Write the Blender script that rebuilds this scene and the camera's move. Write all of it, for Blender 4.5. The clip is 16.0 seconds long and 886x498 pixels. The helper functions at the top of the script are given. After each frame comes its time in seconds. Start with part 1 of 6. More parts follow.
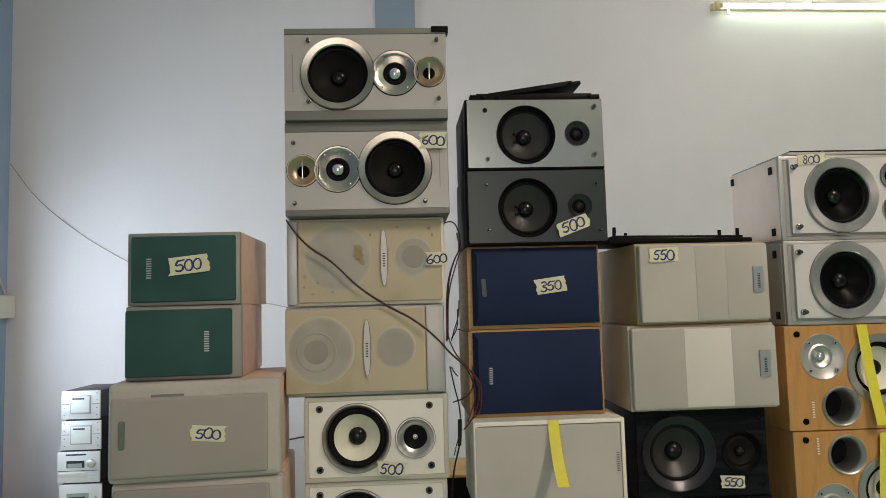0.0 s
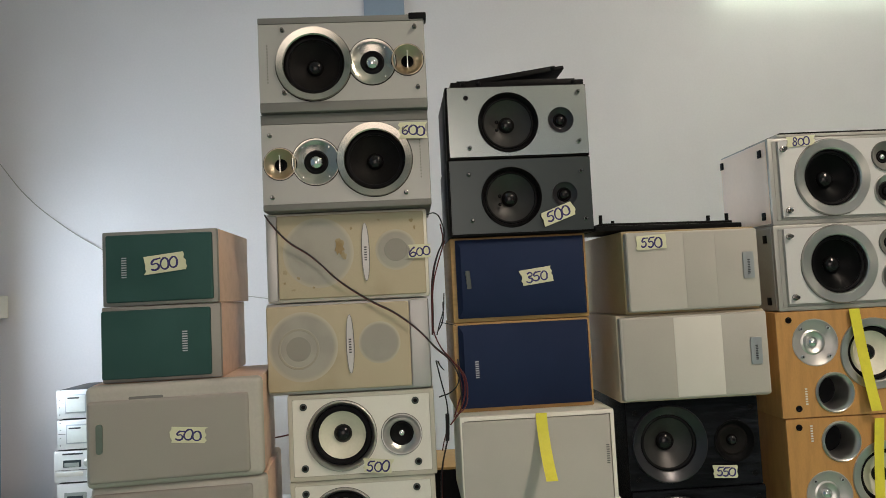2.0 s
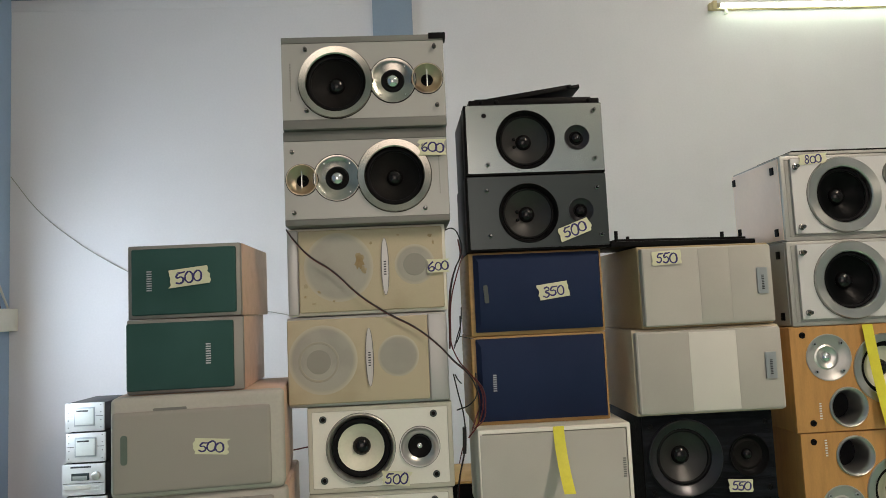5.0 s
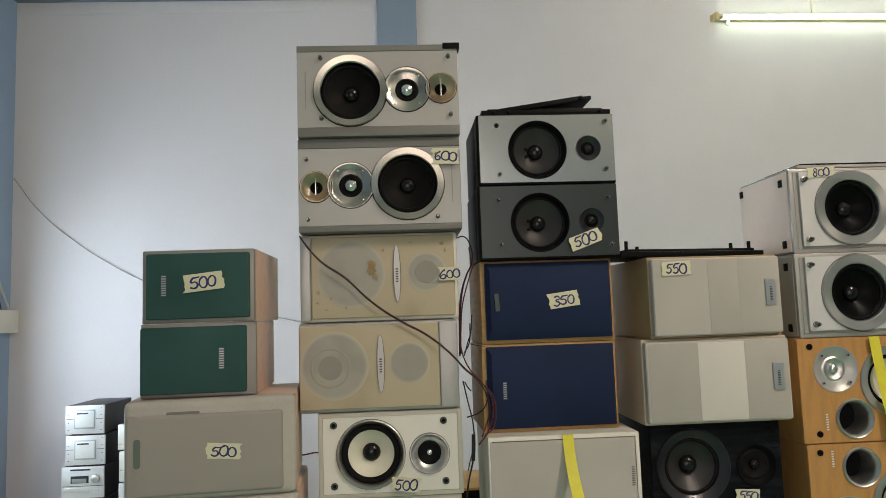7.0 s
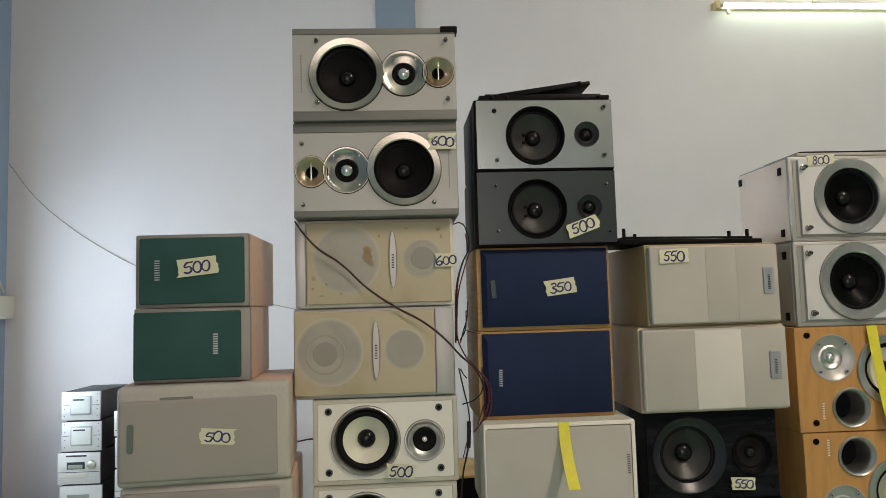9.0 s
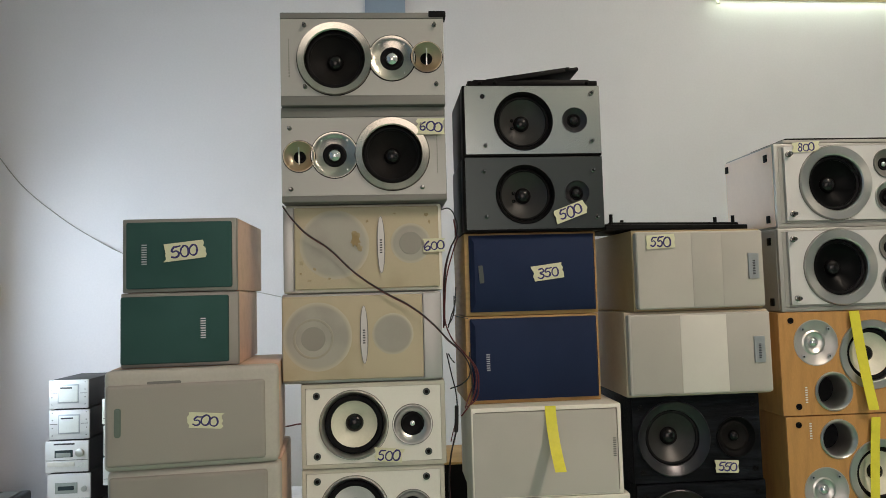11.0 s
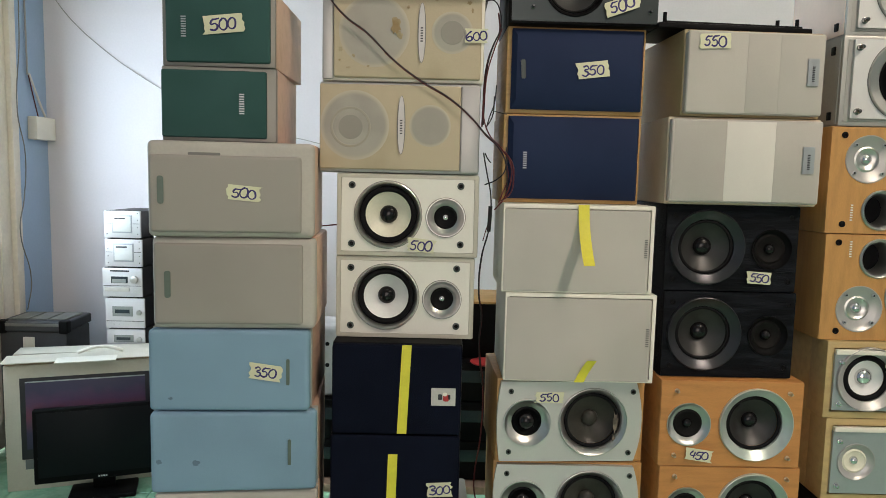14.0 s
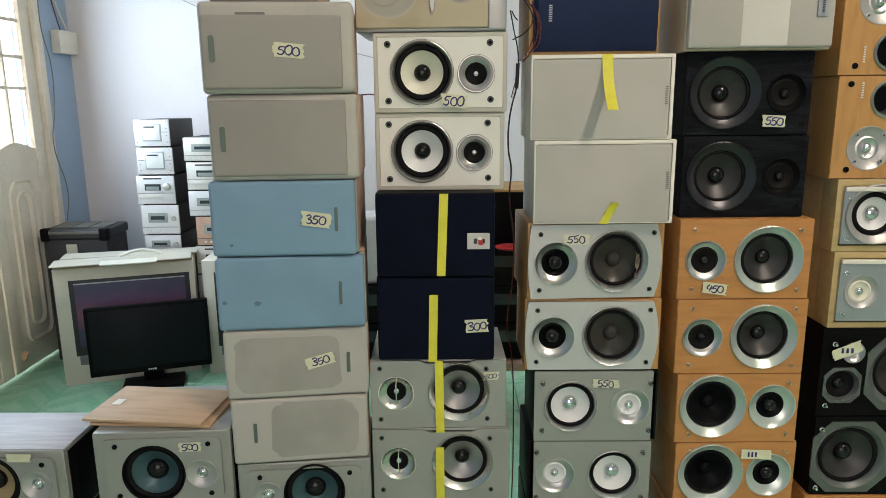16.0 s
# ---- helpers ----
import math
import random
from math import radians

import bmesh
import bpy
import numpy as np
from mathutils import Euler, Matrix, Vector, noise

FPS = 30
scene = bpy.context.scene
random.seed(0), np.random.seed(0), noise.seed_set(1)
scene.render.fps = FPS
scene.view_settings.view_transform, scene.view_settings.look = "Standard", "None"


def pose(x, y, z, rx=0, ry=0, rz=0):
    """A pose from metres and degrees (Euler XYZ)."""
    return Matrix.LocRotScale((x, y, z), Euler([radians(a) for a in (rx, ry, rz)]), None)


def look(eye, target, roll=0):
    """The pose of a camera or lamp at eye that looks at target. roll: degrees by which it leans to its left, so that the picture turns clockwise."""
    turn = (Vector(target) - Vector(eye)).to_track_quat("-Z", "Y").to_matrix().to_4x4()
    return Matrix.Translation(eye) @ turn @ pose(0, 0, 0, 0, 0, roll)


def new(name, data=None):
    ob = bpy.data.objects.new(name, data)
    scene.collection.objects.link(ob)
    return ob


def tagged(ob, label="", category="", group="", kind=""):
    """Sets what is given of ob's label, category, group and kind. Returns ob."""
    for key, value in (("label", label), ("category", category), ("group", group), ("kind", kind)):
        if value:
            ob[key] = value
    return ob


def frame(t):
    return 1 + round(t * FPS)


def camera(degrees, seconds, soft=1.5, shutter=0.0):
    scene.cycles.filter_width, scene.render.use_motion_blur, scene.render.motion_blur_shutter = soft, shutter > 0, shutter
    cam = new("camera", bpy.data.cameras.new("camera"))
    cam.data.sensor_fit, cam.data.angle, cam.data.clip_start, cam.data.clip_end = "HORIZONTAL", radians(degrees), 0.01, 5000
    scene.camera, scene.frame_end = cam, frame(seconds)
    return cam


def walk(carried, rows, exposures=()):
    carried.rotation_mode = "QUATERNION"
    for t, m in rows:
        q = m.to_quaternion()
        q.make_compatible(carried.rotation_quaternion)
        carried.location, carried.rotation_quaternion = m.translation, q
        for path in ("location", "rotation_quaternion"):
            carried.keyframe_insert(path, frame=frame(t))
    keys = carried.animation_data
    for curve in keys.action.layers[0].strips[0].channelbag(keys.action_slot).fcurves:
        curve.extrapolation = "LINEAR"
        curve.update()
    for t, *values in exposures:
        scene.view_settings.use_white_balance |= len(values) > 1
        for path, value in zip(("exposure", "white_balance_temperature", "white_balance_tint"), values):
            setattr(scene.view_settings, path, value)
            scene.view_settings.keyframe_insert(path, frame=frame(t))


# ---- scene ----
cam = camera(64.9, 16.0, soft=0.7)
METRES, EYE, TILT, LEAN, TURN = 0.6, 1.58, 0.0, 0.0, -3.0
ROWS = [
    (0.0, 0.0, 0.0, 0.0, 0.13, 4.55, 1.57),
    (0.5, -0.0007, 0.0112, 0.0019, -0.16, 4.53, 1.65),
    (1.0, 0.0023, 0.0306, 0.0068, 0.09, 4.66, 1.74),
    (1.5, 0.0407, 0.0277, 0.0159, 0.46, 4.32, 2.64),
    (2.0, 0.0484, 0.042, 0.009, 0.2, 3.68, 2.81),
    (2.5, 0.0448, 0.0134, 0.0093, 0.28, 4.05, 2.57),
    (3.0, 0.0291, 0.0119, 0.0123, 0.51, 4.68, 2.78),
    (5.5, -0.0036, 0.0085, 0.0084, 0.39, 4.94, 2.56),
    (6.0, -0.0116, 0.0019, 0.0129, 0.58, 5.02, 2.49),
    (6.5, -0.0184, 0.0043, 0.0151, 0.38, 5.14, 2.33),
    (7.0, -0.0399, -0.0068, 0.0159, 0.08, 5.36, 1.96),
    (7.5, -0.0535, -0.0245, 0.019, 0.11, 5.81, 1.78),
    (8.0, -0.04, -0.0169, 0.0251, 0.22, 5.77, 1.89),
    (8.5, -0.0396, -0.0039, 0.0104, 0.06, 5.14, 1.82),
    (9.0, -0.0356, 0.0096, 0.0076, -0.12, 4.49, 1.64),
    (11.5, -0.027, 0.0002, -0.0215, -1.02, 3.21, 1.6),
    (12.0, -0.0167, -0.0061, -0.057, -0.69, 2.19, 1.58),
    (12.5, -0.0148, 0.0081, -0.1194, -0.41, 0.08, 0.98),
    (13.0, -0.0313, -0.0096, -0.1877, -0.13, -2.11, 0.03),
    (13.5, -0.0295, 0.0268, -0.2283, 0.87, -4.52, -0.69),
    (14.0, -0.0072, 0.0148, -0.2629, 2.76, -5.88, -1.32),
    (14.5, 0.0594, 0.0085, -0.292, 5.75, -6.72, -1.23),
    (15.0, 0.0756, 0.0357, -0.3172, 6.44, -7.77, -0.56),
    (15.5, 0.0223, -0.0326, -0.4126, 4.97, -9.4, 0.21),
    (16.0, -0.0499, -0.1777, -0.4605, 3.82, -12.03, 0.57),
]
walk(cam, [(t, pose(0, 0, EYE, TILT, LEAN, TURN) @ pose(METRES * x, METRES * y, METRES * z, 90 + pitch, roll, yaw)) for t, x, y, z, yaw, pitch, roll in ROWS],
     exposures=[(t, e, k, tint) for t, e, k, tint in ((0.0, -0.06, 6980, 13.2), (11.5, -0.04, 6980, 13.2), (13.0, 0.12, 6980, 13.2), (14.0, 0.27, 6840, 12.7), (14.5, 0.32, 6780, 12.4), (16.0, 0.34, 6780, 12.4))])

# ---- light ----
world = bpy.data.worlds.new("world")
scene.world = world
world.use_nodes = True
sky = world.node_tree.nodes.new("ShaderNodeTexSky")
sky.sky_type, sky.sun_disc = "NISHITA", False
sky.sun_elevation, sky.sun_rotation = radians(48), radians(250)
world.node_tree.links.new(sky.outputs[0], world.node_tree.nodes["Background"].inputs[0])
world.node_tree.nodes["Background"].inputs[1].default_value = 0.12


def lamp(name, kind, m, energy, colour, size=(1, 1)):
    data = bpy.data.lights.new(name, kind)
    data.energy, data.color = energy, colour
    if kind == "AREA":
        data.shape, data.size, data.size_y = "RECTANGLE", size[0], size[1]
    ob = new(name, data)
    ob.matrix_world = m
    return ob


# daylight in the glazed door, in the shop front behind the camera
lamp("door_daylight", "AREA", look((-2.08, 2.70, 1.62), (0.5, 2.70, 1.62)), 29, (0.555, 0.78, 1.0), (1.5, 1.05))
lamp("shopfront_daylight", "AREA", look((-0.25, -3.25, 1.75), (0.1, 3, 1.2)), 33, (1.0, 0.86, 0.785), (1.8, 2.3))
lamp("tube_glow", "AREA", look((2.43, 3.800, 3.242), (2.40, 0.0, 3.20)), 34, (0.95, 1.0, 0.88), (1.13, 0.022))
# the ceiling tube over the shop floor
lamp("ceiling_tube_glow", "AREA", look((1.5, -0.5, 3.60), (1.1, 1.8, 0.8)), 66, (1.0, 0.868, 0.745), (0.12, 1.2))


# ---- materials ----
def mat(name, base, rough=0.5, metal=0.0, vary=0.12, scale=6.0, bump=0.05, fine=220.0, stretch=(1, 1, 1), spec=0.5, second=None, mask=(0.45, 0.65), coat=0.0, wear=1.0, spun=0.0):
    """A surface with blotches, fine grain and relief at real size."""
    m = bpy.data.materials.new(name)
    m.use_nodes = True
    nt = m.node_tree
    n, l = nt.nodes, nt.links
    bsdf = n["Principled BSDF"]
    tc = n.new("ShaderNodeTexCoord")
    mp = n.new("ShaderNodeMapping")
    mp.inputs["Scale"].default_value = stretch
    info = n.new("ShaderNodeObjectInfo")
    off = n.new("ShaderNodeVectorMath")
    off.operation = "ADD"
    mul = n.new("ShaderNodeMath")
    mul.operation = "MULTIPLY"
    mul.inputs[1].default_value = 31.0
    l.new(info.outputs["Random"], mul.inputs[0])
    l.new(tc.outputs["Object"], mp.inputs[0])
    l.new(mp.outputs[0], off.inputs[0])
    l.new(mul.outputs[0], off.inputs[1])
    big, small = n.new("ShaderNodeTexNoise"), n.new("ShaderNodeTexNoise")
    big.inputs["Scale"].default_value, big.inputs["Detail"].default_value = scale, 5
    small.inputs["Scale"].default_value, small.inputs["Detail"].default_value = fine, 2
    l.new(off.outputs[0], big.inputs["Vector"])
    l.new(off.outputs[0], small.inputs["Vector"])
    ramp = n.new("ShaderNodeValToRGB")
    ramp.color_ramp.elements[0].position, ramp.color_ramp.elements[1].position = mask
    other = second or [c * (1 - vary) for c in base]
    ramp.color_ramp.elements[0].color, ramp.color_ramp.elements[1].color = (*base, 1), (*other, 1)
    l.new(big.outputs["Fac"], ramp.inputs[0])
    mix = n.new("ShaderNodeMix")
    mix.data_type, mix.blend_type = "RGBA", "MULTIPLY"
    mix.inputs["Factor"].default_value = min(1.0, vary * 1.6)
    l.new(ramp.outputs[0], mix.inputs["A"])
    l.new(small.outputs["Fac"], mix.inputs["B"])
    l.new(mix.outputs["Result"], bsdf.inputs["Base Color"])
    rr = n.new("ShaderNodeMapRange")
    rr.inputs["To Min"].default_value, rr.inputs["To Max"].default_value = max(0.02, rough - 0.08 * wear), min(1, rough + 0.1 * wear)
    l.new(big.outputs["Fac"], rr.inputs["Value"])
    l.new(rr.outputs[0], bsdf.inputs["Roughness"])
    bsdf.inputs["Metallic"].default_value = metal
    bsdf.inputs["Specular IOR Level"].default_value = spec
    bsdf.inputs["Coat Weight"].default_value = coat
    if spun:
        # fine turning marks round the y axis
        tan = n.new("ShaderNodeTangent")
        tan.direction_type, tan.axis = "RADIAL", "Y"
        bsdf.inputs["Anisotropic"].default_value = spun
        l.new(tan.outputs[0], bsdf.inputs["Tangent"])
    if bump:
        bp = n.new("ShaderNodeBump")
        bp.inputs["Strength"].default_value, bp.inputs["Distance"].default_value = bump, 0.002
        l.new(small.outputs["Fac"], bp.inputs["Height"])
        l.new(bp.outputs[0], bsdf.inputs["Normal"])
    return m


def glow(name, colour, strength):
    m = bpy.data.materials.new(name)
    m.use_nodes = True
    b = m.node_tree.nodes["Principled BSDF"]
    b.inputs["Emission Color"].default_value, b.inputs["Emission Strength"].default_value = (*colour, 1), strength
    return m


def glass(name, rough=0.02, colour=(0.95, 0.98, 0.98)):
    m = bpy.data.materials.new(name)
    m.use_nodes = True
    b = m.node_tree.nodes["Principled BSDF"]
    b.inputs["Base Color"].default_value, b.inputs["Roughness"].default_value = (*colour, 1), rough
    b.inputs["Transmission Weight"].default_value, b.inputs["IOR"].default_value = 1.0, 1.45
    return m


M = {
    "wall": mat("pale_wall_paint", (0.75, 0.72, 0.74), 0.75, vary=0.05, scale=1.4, bump=0.12, fine=90),
    "blue_wall": mat("blue_wall_paint", (0.34, 0.46, 0.63), 0.7, vary=0.06, scale=2, bump=0.12, fine=90),
    "beam": mat("grey_blue_paint", (0.27, 0.34, 0.43), 0.7, vary=0.06, scale=2, bump=0.12, fine=90),
    "ceiling": mat("ceiling_paint", (0.72, 0.73, 0.74), 0.8, vary=0.05, scale=1.5),
    "tile": mat("green_floor_tile", (0.30, 0.61, 0.41), 0.16, vary=0.2, scale=7, bump=0.02, fine=60, second=(0.36, 0.66, 0.47)),
    "grout": mat("grout", (0.16, 0.30, 0.22), 0.8, vary=0.15, scale=20),
    "skirting": mat("cream_skirting", (0.55, 0.52, 0.42), 0.5, vary=0.15, scale=8),
    "door": mat("cream_door_paint", (0.84, 0.78, 0.67), 0.42, vary=0.12, scale=4, bump=0.08, fine=60),
    "silver": mat("silver_paint", (0.375, 0.375, 0.35), 0.42, 0.35, vary=0.06, scale=5, bump=0.03, fine=600),
    "silver_dark": mat("grey_plastic_trim", (0.17, 0.17, 0.155), 0.5, 0.1, vary=0.08, scale=8, fine=500),
    "silver_green": mat("grey_green_silver_paint", (0.345, 0.35, 0.32), 0.42, 0.35, vary=0.08, scale=6, bump=0.03, fine=500),
    "silver_strip": mat("satin_silver_plastic", (0.43, 0.425, 0.41), 0.38, 0.45, vary=0.06, scale=6, bump=0.02, fine=500),
    "white_panel": mat("off_white_panel", (0.74, 0.73, 0.66), 0.5, vary=0.05, scale=5, bump=0.03, fine=400),
    "cream_cab": mat("beige_vinyl", (0.53, 0.51, 0.43), 0.55, vary=0.08, scale=6, bump=0.05, fine=300),
    "peach_cab": mat("peach_vinyl", (0.66, 0.45, 0.33), 0.5, vary=0.08, scale=9, bump=0.04, fine=120, stretch=(1, 6, 6)),
    # warm light on a silver cabinet's left side, put into a peach colour
    "peach_lit": mat("peach_lit_vinyl", (0.90, 0.71, 0.58), 0.45, vary=0.05, scale=9, bump=0.03, fine=120),
    "pink_cab": mat("pinkish_wood_vinyl", (0.50, 0.32, 0.23), 0.5, vary=0.16, scale=9, bump=0.04, fine=120, stretch=(8, 1, 8)),
    "grey_cab": mat("grey_vinyl", (0.40, 0.39, 0.36), 0.55, vary=0.1, scale=6),
    "tan_cab": mat("tan_vinyl", (0.37, 0.28, 0.145), 0.5, vary=0.1, scale=8, fine=200),
    "oak": mat("golden_oak_vinyl", (0.46, 0.27, 0.09), 0.48, vary=0.18, scale=14, bump=0.05, fine=160, stretch=(1, 1, 9)),
    "orange": mat("orange_cherry_vinyl", (0.56, 0.25, 0.075), 0.42, vary=0.16, scale=10, bump=0.03, fine=160, stretch=(1.2, 8, 8)),
    "orange2": mat("honey_wood_vinyl", (0.54, 0.28, 0.09), 0.45, vary=0.16, scale=10, bump=0.03, fine=160, stretch=(8, 8, 1.2)),
    "yellow_cab": mat("straw_wood_vinyl", (0.52, 0.38, 0.17), 0.5, vary=0.12, scale=9, fine=160, stretch=(1.2, 8, 8)),
    "ash": mat("black_ash_vinyl", (0.005, 0.006, 0.008), 0.42, vary=0.3, scale=9, bump=0.6, fine=55, stretch=(1.5, 10, 14), second=(0.014, 0.016, 0.021), spec=0.06),
    "black_cab": mat("black_vinyl", (0.006, 0.006, 0.0065), 0.42, vary=0.25, scale=8, fine=260, spec=0.06),
    "black_plastic": mat("black_plastic", (0.008, 0.008, 0.0085), 0.4, vary=0.2, scale=12, fine=300, spec=0.06),
    # pale base carries the ceiling light mirrored in the topmost metal plate
    "brushed": mat("brushed_metal_lit", (0.37, 0.39, 0.365), 0.25, 1.0, vary=0.008, wear=0.02, scale=3, bump=0.0, fine=90, stretch=(1, 300, 300)),
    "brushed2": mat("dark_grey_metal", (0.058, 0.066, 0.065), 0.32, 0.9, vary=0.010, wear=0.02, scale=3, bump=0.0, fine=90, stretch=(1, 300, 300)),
    "chrome": mat("chrome", (0.72, 0.72, 0.70), 0.16, 1.0, vary=0.02, scale=20, bump=0, wear=0.15),
    "bezel": mat("polished_silver_ring", (0.66, 0.65, 0.59), 0.26, 1.0, spun=0.75, vary=0.02, scale=20, bump=0.01, wear=0.15),
    "bezel_matt": mat("matt_silver_ring", (0.52, 0.52, 0.50), 0.30, 0.9, spun=0.7, vary=0.02, scale=20, bump=0.01, wear=0.15),
    "bezel_sage": mat("sage_silver_ring", (0.54, 0.60, 0.55), 0.30, 0.6, vary=0.02, scale=20, bump=0.01, wear=0.15),
    "bezel_dark": mat("smoked_grey_ring", (0.055, 0.055, 0.06), 0.30, 0.8, vary=0.02, scale=20, bump=0.01, wear=0.15),
    "horn": mat("brass_tinted_horn", (0.56, 0.47, 0.35), 0.38, 1.0, spun=0.7, vary=0.02, scale=20, bump=0.01, wear=0.15),
    "champagne": mat("spun_champagne_metal", (0.47, 0.455, 0.40), 0.21, 1.0, vary=0.02, scale=20, bump=0.01, wear=0.15, spun=0.75),
    "peg": mat("nickel_grille_peg", (0.20, 0.20, 0.19), 0.22, 1.0, vary=0.03, scale=30, bump=0, wear=0.2),
    "rubber": mat("black_rubber", (0.010, 0.010, 0.011), 0.5, vary=0.2, scale=30, fine=300, spec=0.06),
    "cone": mat("black_paper_cone", (0.010, 0.0095, 0.0095), 0.52, vary=0.3, scale=18, fine=300, second=(0.016, 0.0145, 0.0135), spec=0.06),
    "cone_gloss": mat("glossy_black_cone", (0.004, 0.0045, 0.005), 0.30, vary=0.2, scale=18, bump=0.01, spec=0.05),
    "cone_grey": mat("dark_grey_cone", (0.024, 0.023, 0.022), 0.4, vary=0.25, scale=20, fine=300),
    "cone_smoke": mat("smoky_grey_cone", (0.046, 0.043, 0.036), 0.3, vary=0.25, scale=16, bump=0.02, spec=0.2, second=(0.034, 0.031, 0.027)),
    "cone_cream": mat("cream_cone", (0.74, 0.72, 0.58), 0.4, vary=0.08, scale=20),
    "cone_white": mat("white_cone", (0.74, 0.74, 0.73), 0.36, vary=0.06, scale=20),
    "cone_teal": mat("teal_cone", (0.045, 0.10, 0.115), 0.32, 0.2, vary=0.15, scale=20),
    "cap": mat("glossy_dust_cap", (0.006, 0.006, 0.0065), 0.2, vary=0.02, scale=30, bump=0, spec=0.3, wear=0.15),
    "bullet": mat("silver_dome", (0.7, 0.7, 0.7), 0.14, 1.0, vary=0.02, scale=30, bump=0, wear=0.15),
    "cloth_green": mat("green_grille_cloth", (0.044, 0.104, 0.097), 0.7, vary=0.16, scale=7, bump=0.13, fine=900, second=(0.037, 0.090, 0.083), spec=0.06),
    "cloth_grey": mat("grey_brown_grille_cloth", (0.355, 0.33, 0.295), 0.8, vary=0.16, scale=4, bump=0.13, fine=900),
    "cloth_beige": mat("stained_beige_cloth", (0.52, 0.445, 0.315), 0.8, vary=0.14, scale=6, bump=0.13, fine=900, second=(0.40, 0.325, 0.21), mask=(0.54, 0.72)),
    "cloth_beige_dark": mat("beige_cloth_over_driver", (0.36, 0.335, 0.275), 0.8, vary=0.1, scale=14, bump=0.12, fine=900, second=(0.40, 0.33, 0.22), mask=(0.58, 0.72)),
    "cloth_shade": mat("thin_cloth_over_driver", (0.30, 0.285, 0.25), 0.8, vary=0.1, scale=12, bump=0.12, fine=900),
    "cloth_sky": mat("sky_blue_cloth", (0.215, 0.355, 0.47), 0.8, vary=0.14, scale=6, bump=0.13, fine=900, second=(0.195, 0.32, 0.425)),
    "cloth_pale": mat("dusty_pale_grey_cloth", (0.46, 0.44, 0.395), 0.8, vary=0.10, scale=7, bump=0.13, fine=900),
    "cloth_navy": mat("black_navy_cloth", (0.006, 0.0085, 0.019), 0.85, vary=0.2, scale=8, bump=0.4, fine=900, spec=0.06),
    "cloth_blue": mat("royal_blue_grille_cloth", (0.019, 0.030, 0.070), 0.6, vary=0.14, scale=6, bump=0.12, fine=900, spec=0.06),
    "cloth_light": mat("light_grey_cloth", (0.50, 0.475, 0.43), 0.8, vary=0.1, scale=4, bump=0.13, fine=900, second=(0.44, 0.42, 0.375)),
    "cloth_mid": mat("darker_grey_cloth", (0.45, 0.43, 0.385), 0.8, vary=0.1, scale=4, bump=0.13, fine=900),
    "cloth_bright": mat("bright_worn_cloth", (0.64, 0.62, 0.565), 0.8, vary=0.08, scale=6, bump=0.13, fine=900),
    "worn": mat("worn_darker_cloth", (0.37, 0.355, 0.315), 0.8, vary=0.1, scale=14, bump=0.13, fine=900),
    "silver_bright": mat("bright_silver_plastic", (0.56, 0.555, 0.535), 0.36, 0.4, vary=0.05, scale=6, bump=0.02, fine=500),
    "frame_grey": mat("grey_driver_frame", (0.13, 0.14, 0.13), 0.36, 0.4, vary=0.08, scale=20, bump=0.02),
    "cone_metal": mat("grey_metal_cone", (0.34, 0.34, 0.33), 0.32, 0.8, vary=0.08, scale=20, bump=0.02),
    "panel_silver": mat("pale_silver_panel", (0.62, 0.62, 0.61), 0.42, 0.2, vary=0.04, scale=6, bump=0.02, fine=400),
    "frame_beige": mat("beige_grey_frame", (0.46, 0.435, 0.385), 0.6, vary=0.08, scale=9),
    "frame_white": mat("cream_white_plastic", (0.76, 0.73, 0.64), 0.45, vary=0.06, scale=8),
    "plate": mat("satin_badge", (0.42, 0.45, 0.47), 0.34, 0.6, vary=0.05, scale=20, bump=0.01),
    "plate_dark": mat("dark_badge", (0.05, 0.065, 0.06), 0.35, 0.3, vary=0.1, scale=20, bump=0.01),
    "badge_green": mat("grey_green_badge", (0.10, 0.14, 0.115), 0.4, 0.2, vary=0.1, scale=30, bump=0.01),
    "print_light": mat("light_print", (0.70, 0.72, 0.70), 0.5, vary=0.04, scale=30, bump=0),
    "print_dark": mat("dark_print", (0.03, 0.03, 0.035), 0.5, vary=0.1, scale=30, bump=0),
    "paper": mat("yellowed_masking_tape", (0.66, 0.66, 0.46), 0.7, vary=0.07, scale=40, bump=0.08, fine=400),
    "ink": mat("blue_felt_ink", (0.022, 0.016, 0.15), 0.5, vary=0.2, scale=60, bump=0),
    "tape": mat("yellow_tape", (0.72, 0.66, 0.05), 0.5, vary=0.08, scale=40, bump=0.05, fine=300),
    "sticker": mat("silver_sticker", (0.55, 0.53, 0.50), 0.35, 0.2, vary=0.1, scale=50, bump=0),
    "red": mat("red_print", (0.5, 0.03, 0.03), 0.5, vary=0.1, scale=50, bump=0),
    "wire_red": mat("red_wire_sheath", (0.10, 0.008, 0.008), 0.4, vary=0.1, scale=50, bump=0),
    "wire_black": mat("black_wire_sheath", (0.012, 0.010, 0.010), 0.4, vary=0.1, scale=50, bump=0),
    "wire_white": mat("white_wire_sheath", (0.62, 0.60, 0.56), 0.5, vary=0.06, scale=50, bump=0),
    "board": mat("raw_plywood", (0.56, 0.37, 0.22), 0.6, vary=0.14, scale=6, bump=0.06, fine=120, stretch=(1.5, 10, 4)),
    "carton": mat("white_carton", (0.64, 0.60, 0.51), 0.7, vary=0.1, scale=5, bump=0.04, fine=200),
    "carton_in": mat("brown_carton", (0.38, 0.27, 0.17), 0.8, vary=0.12, scale=9),
    "print_grey": mat("printed_grey", (0.16, 0.18, 0.18), 0.5, vary=0.08, scale=10, bump=0),
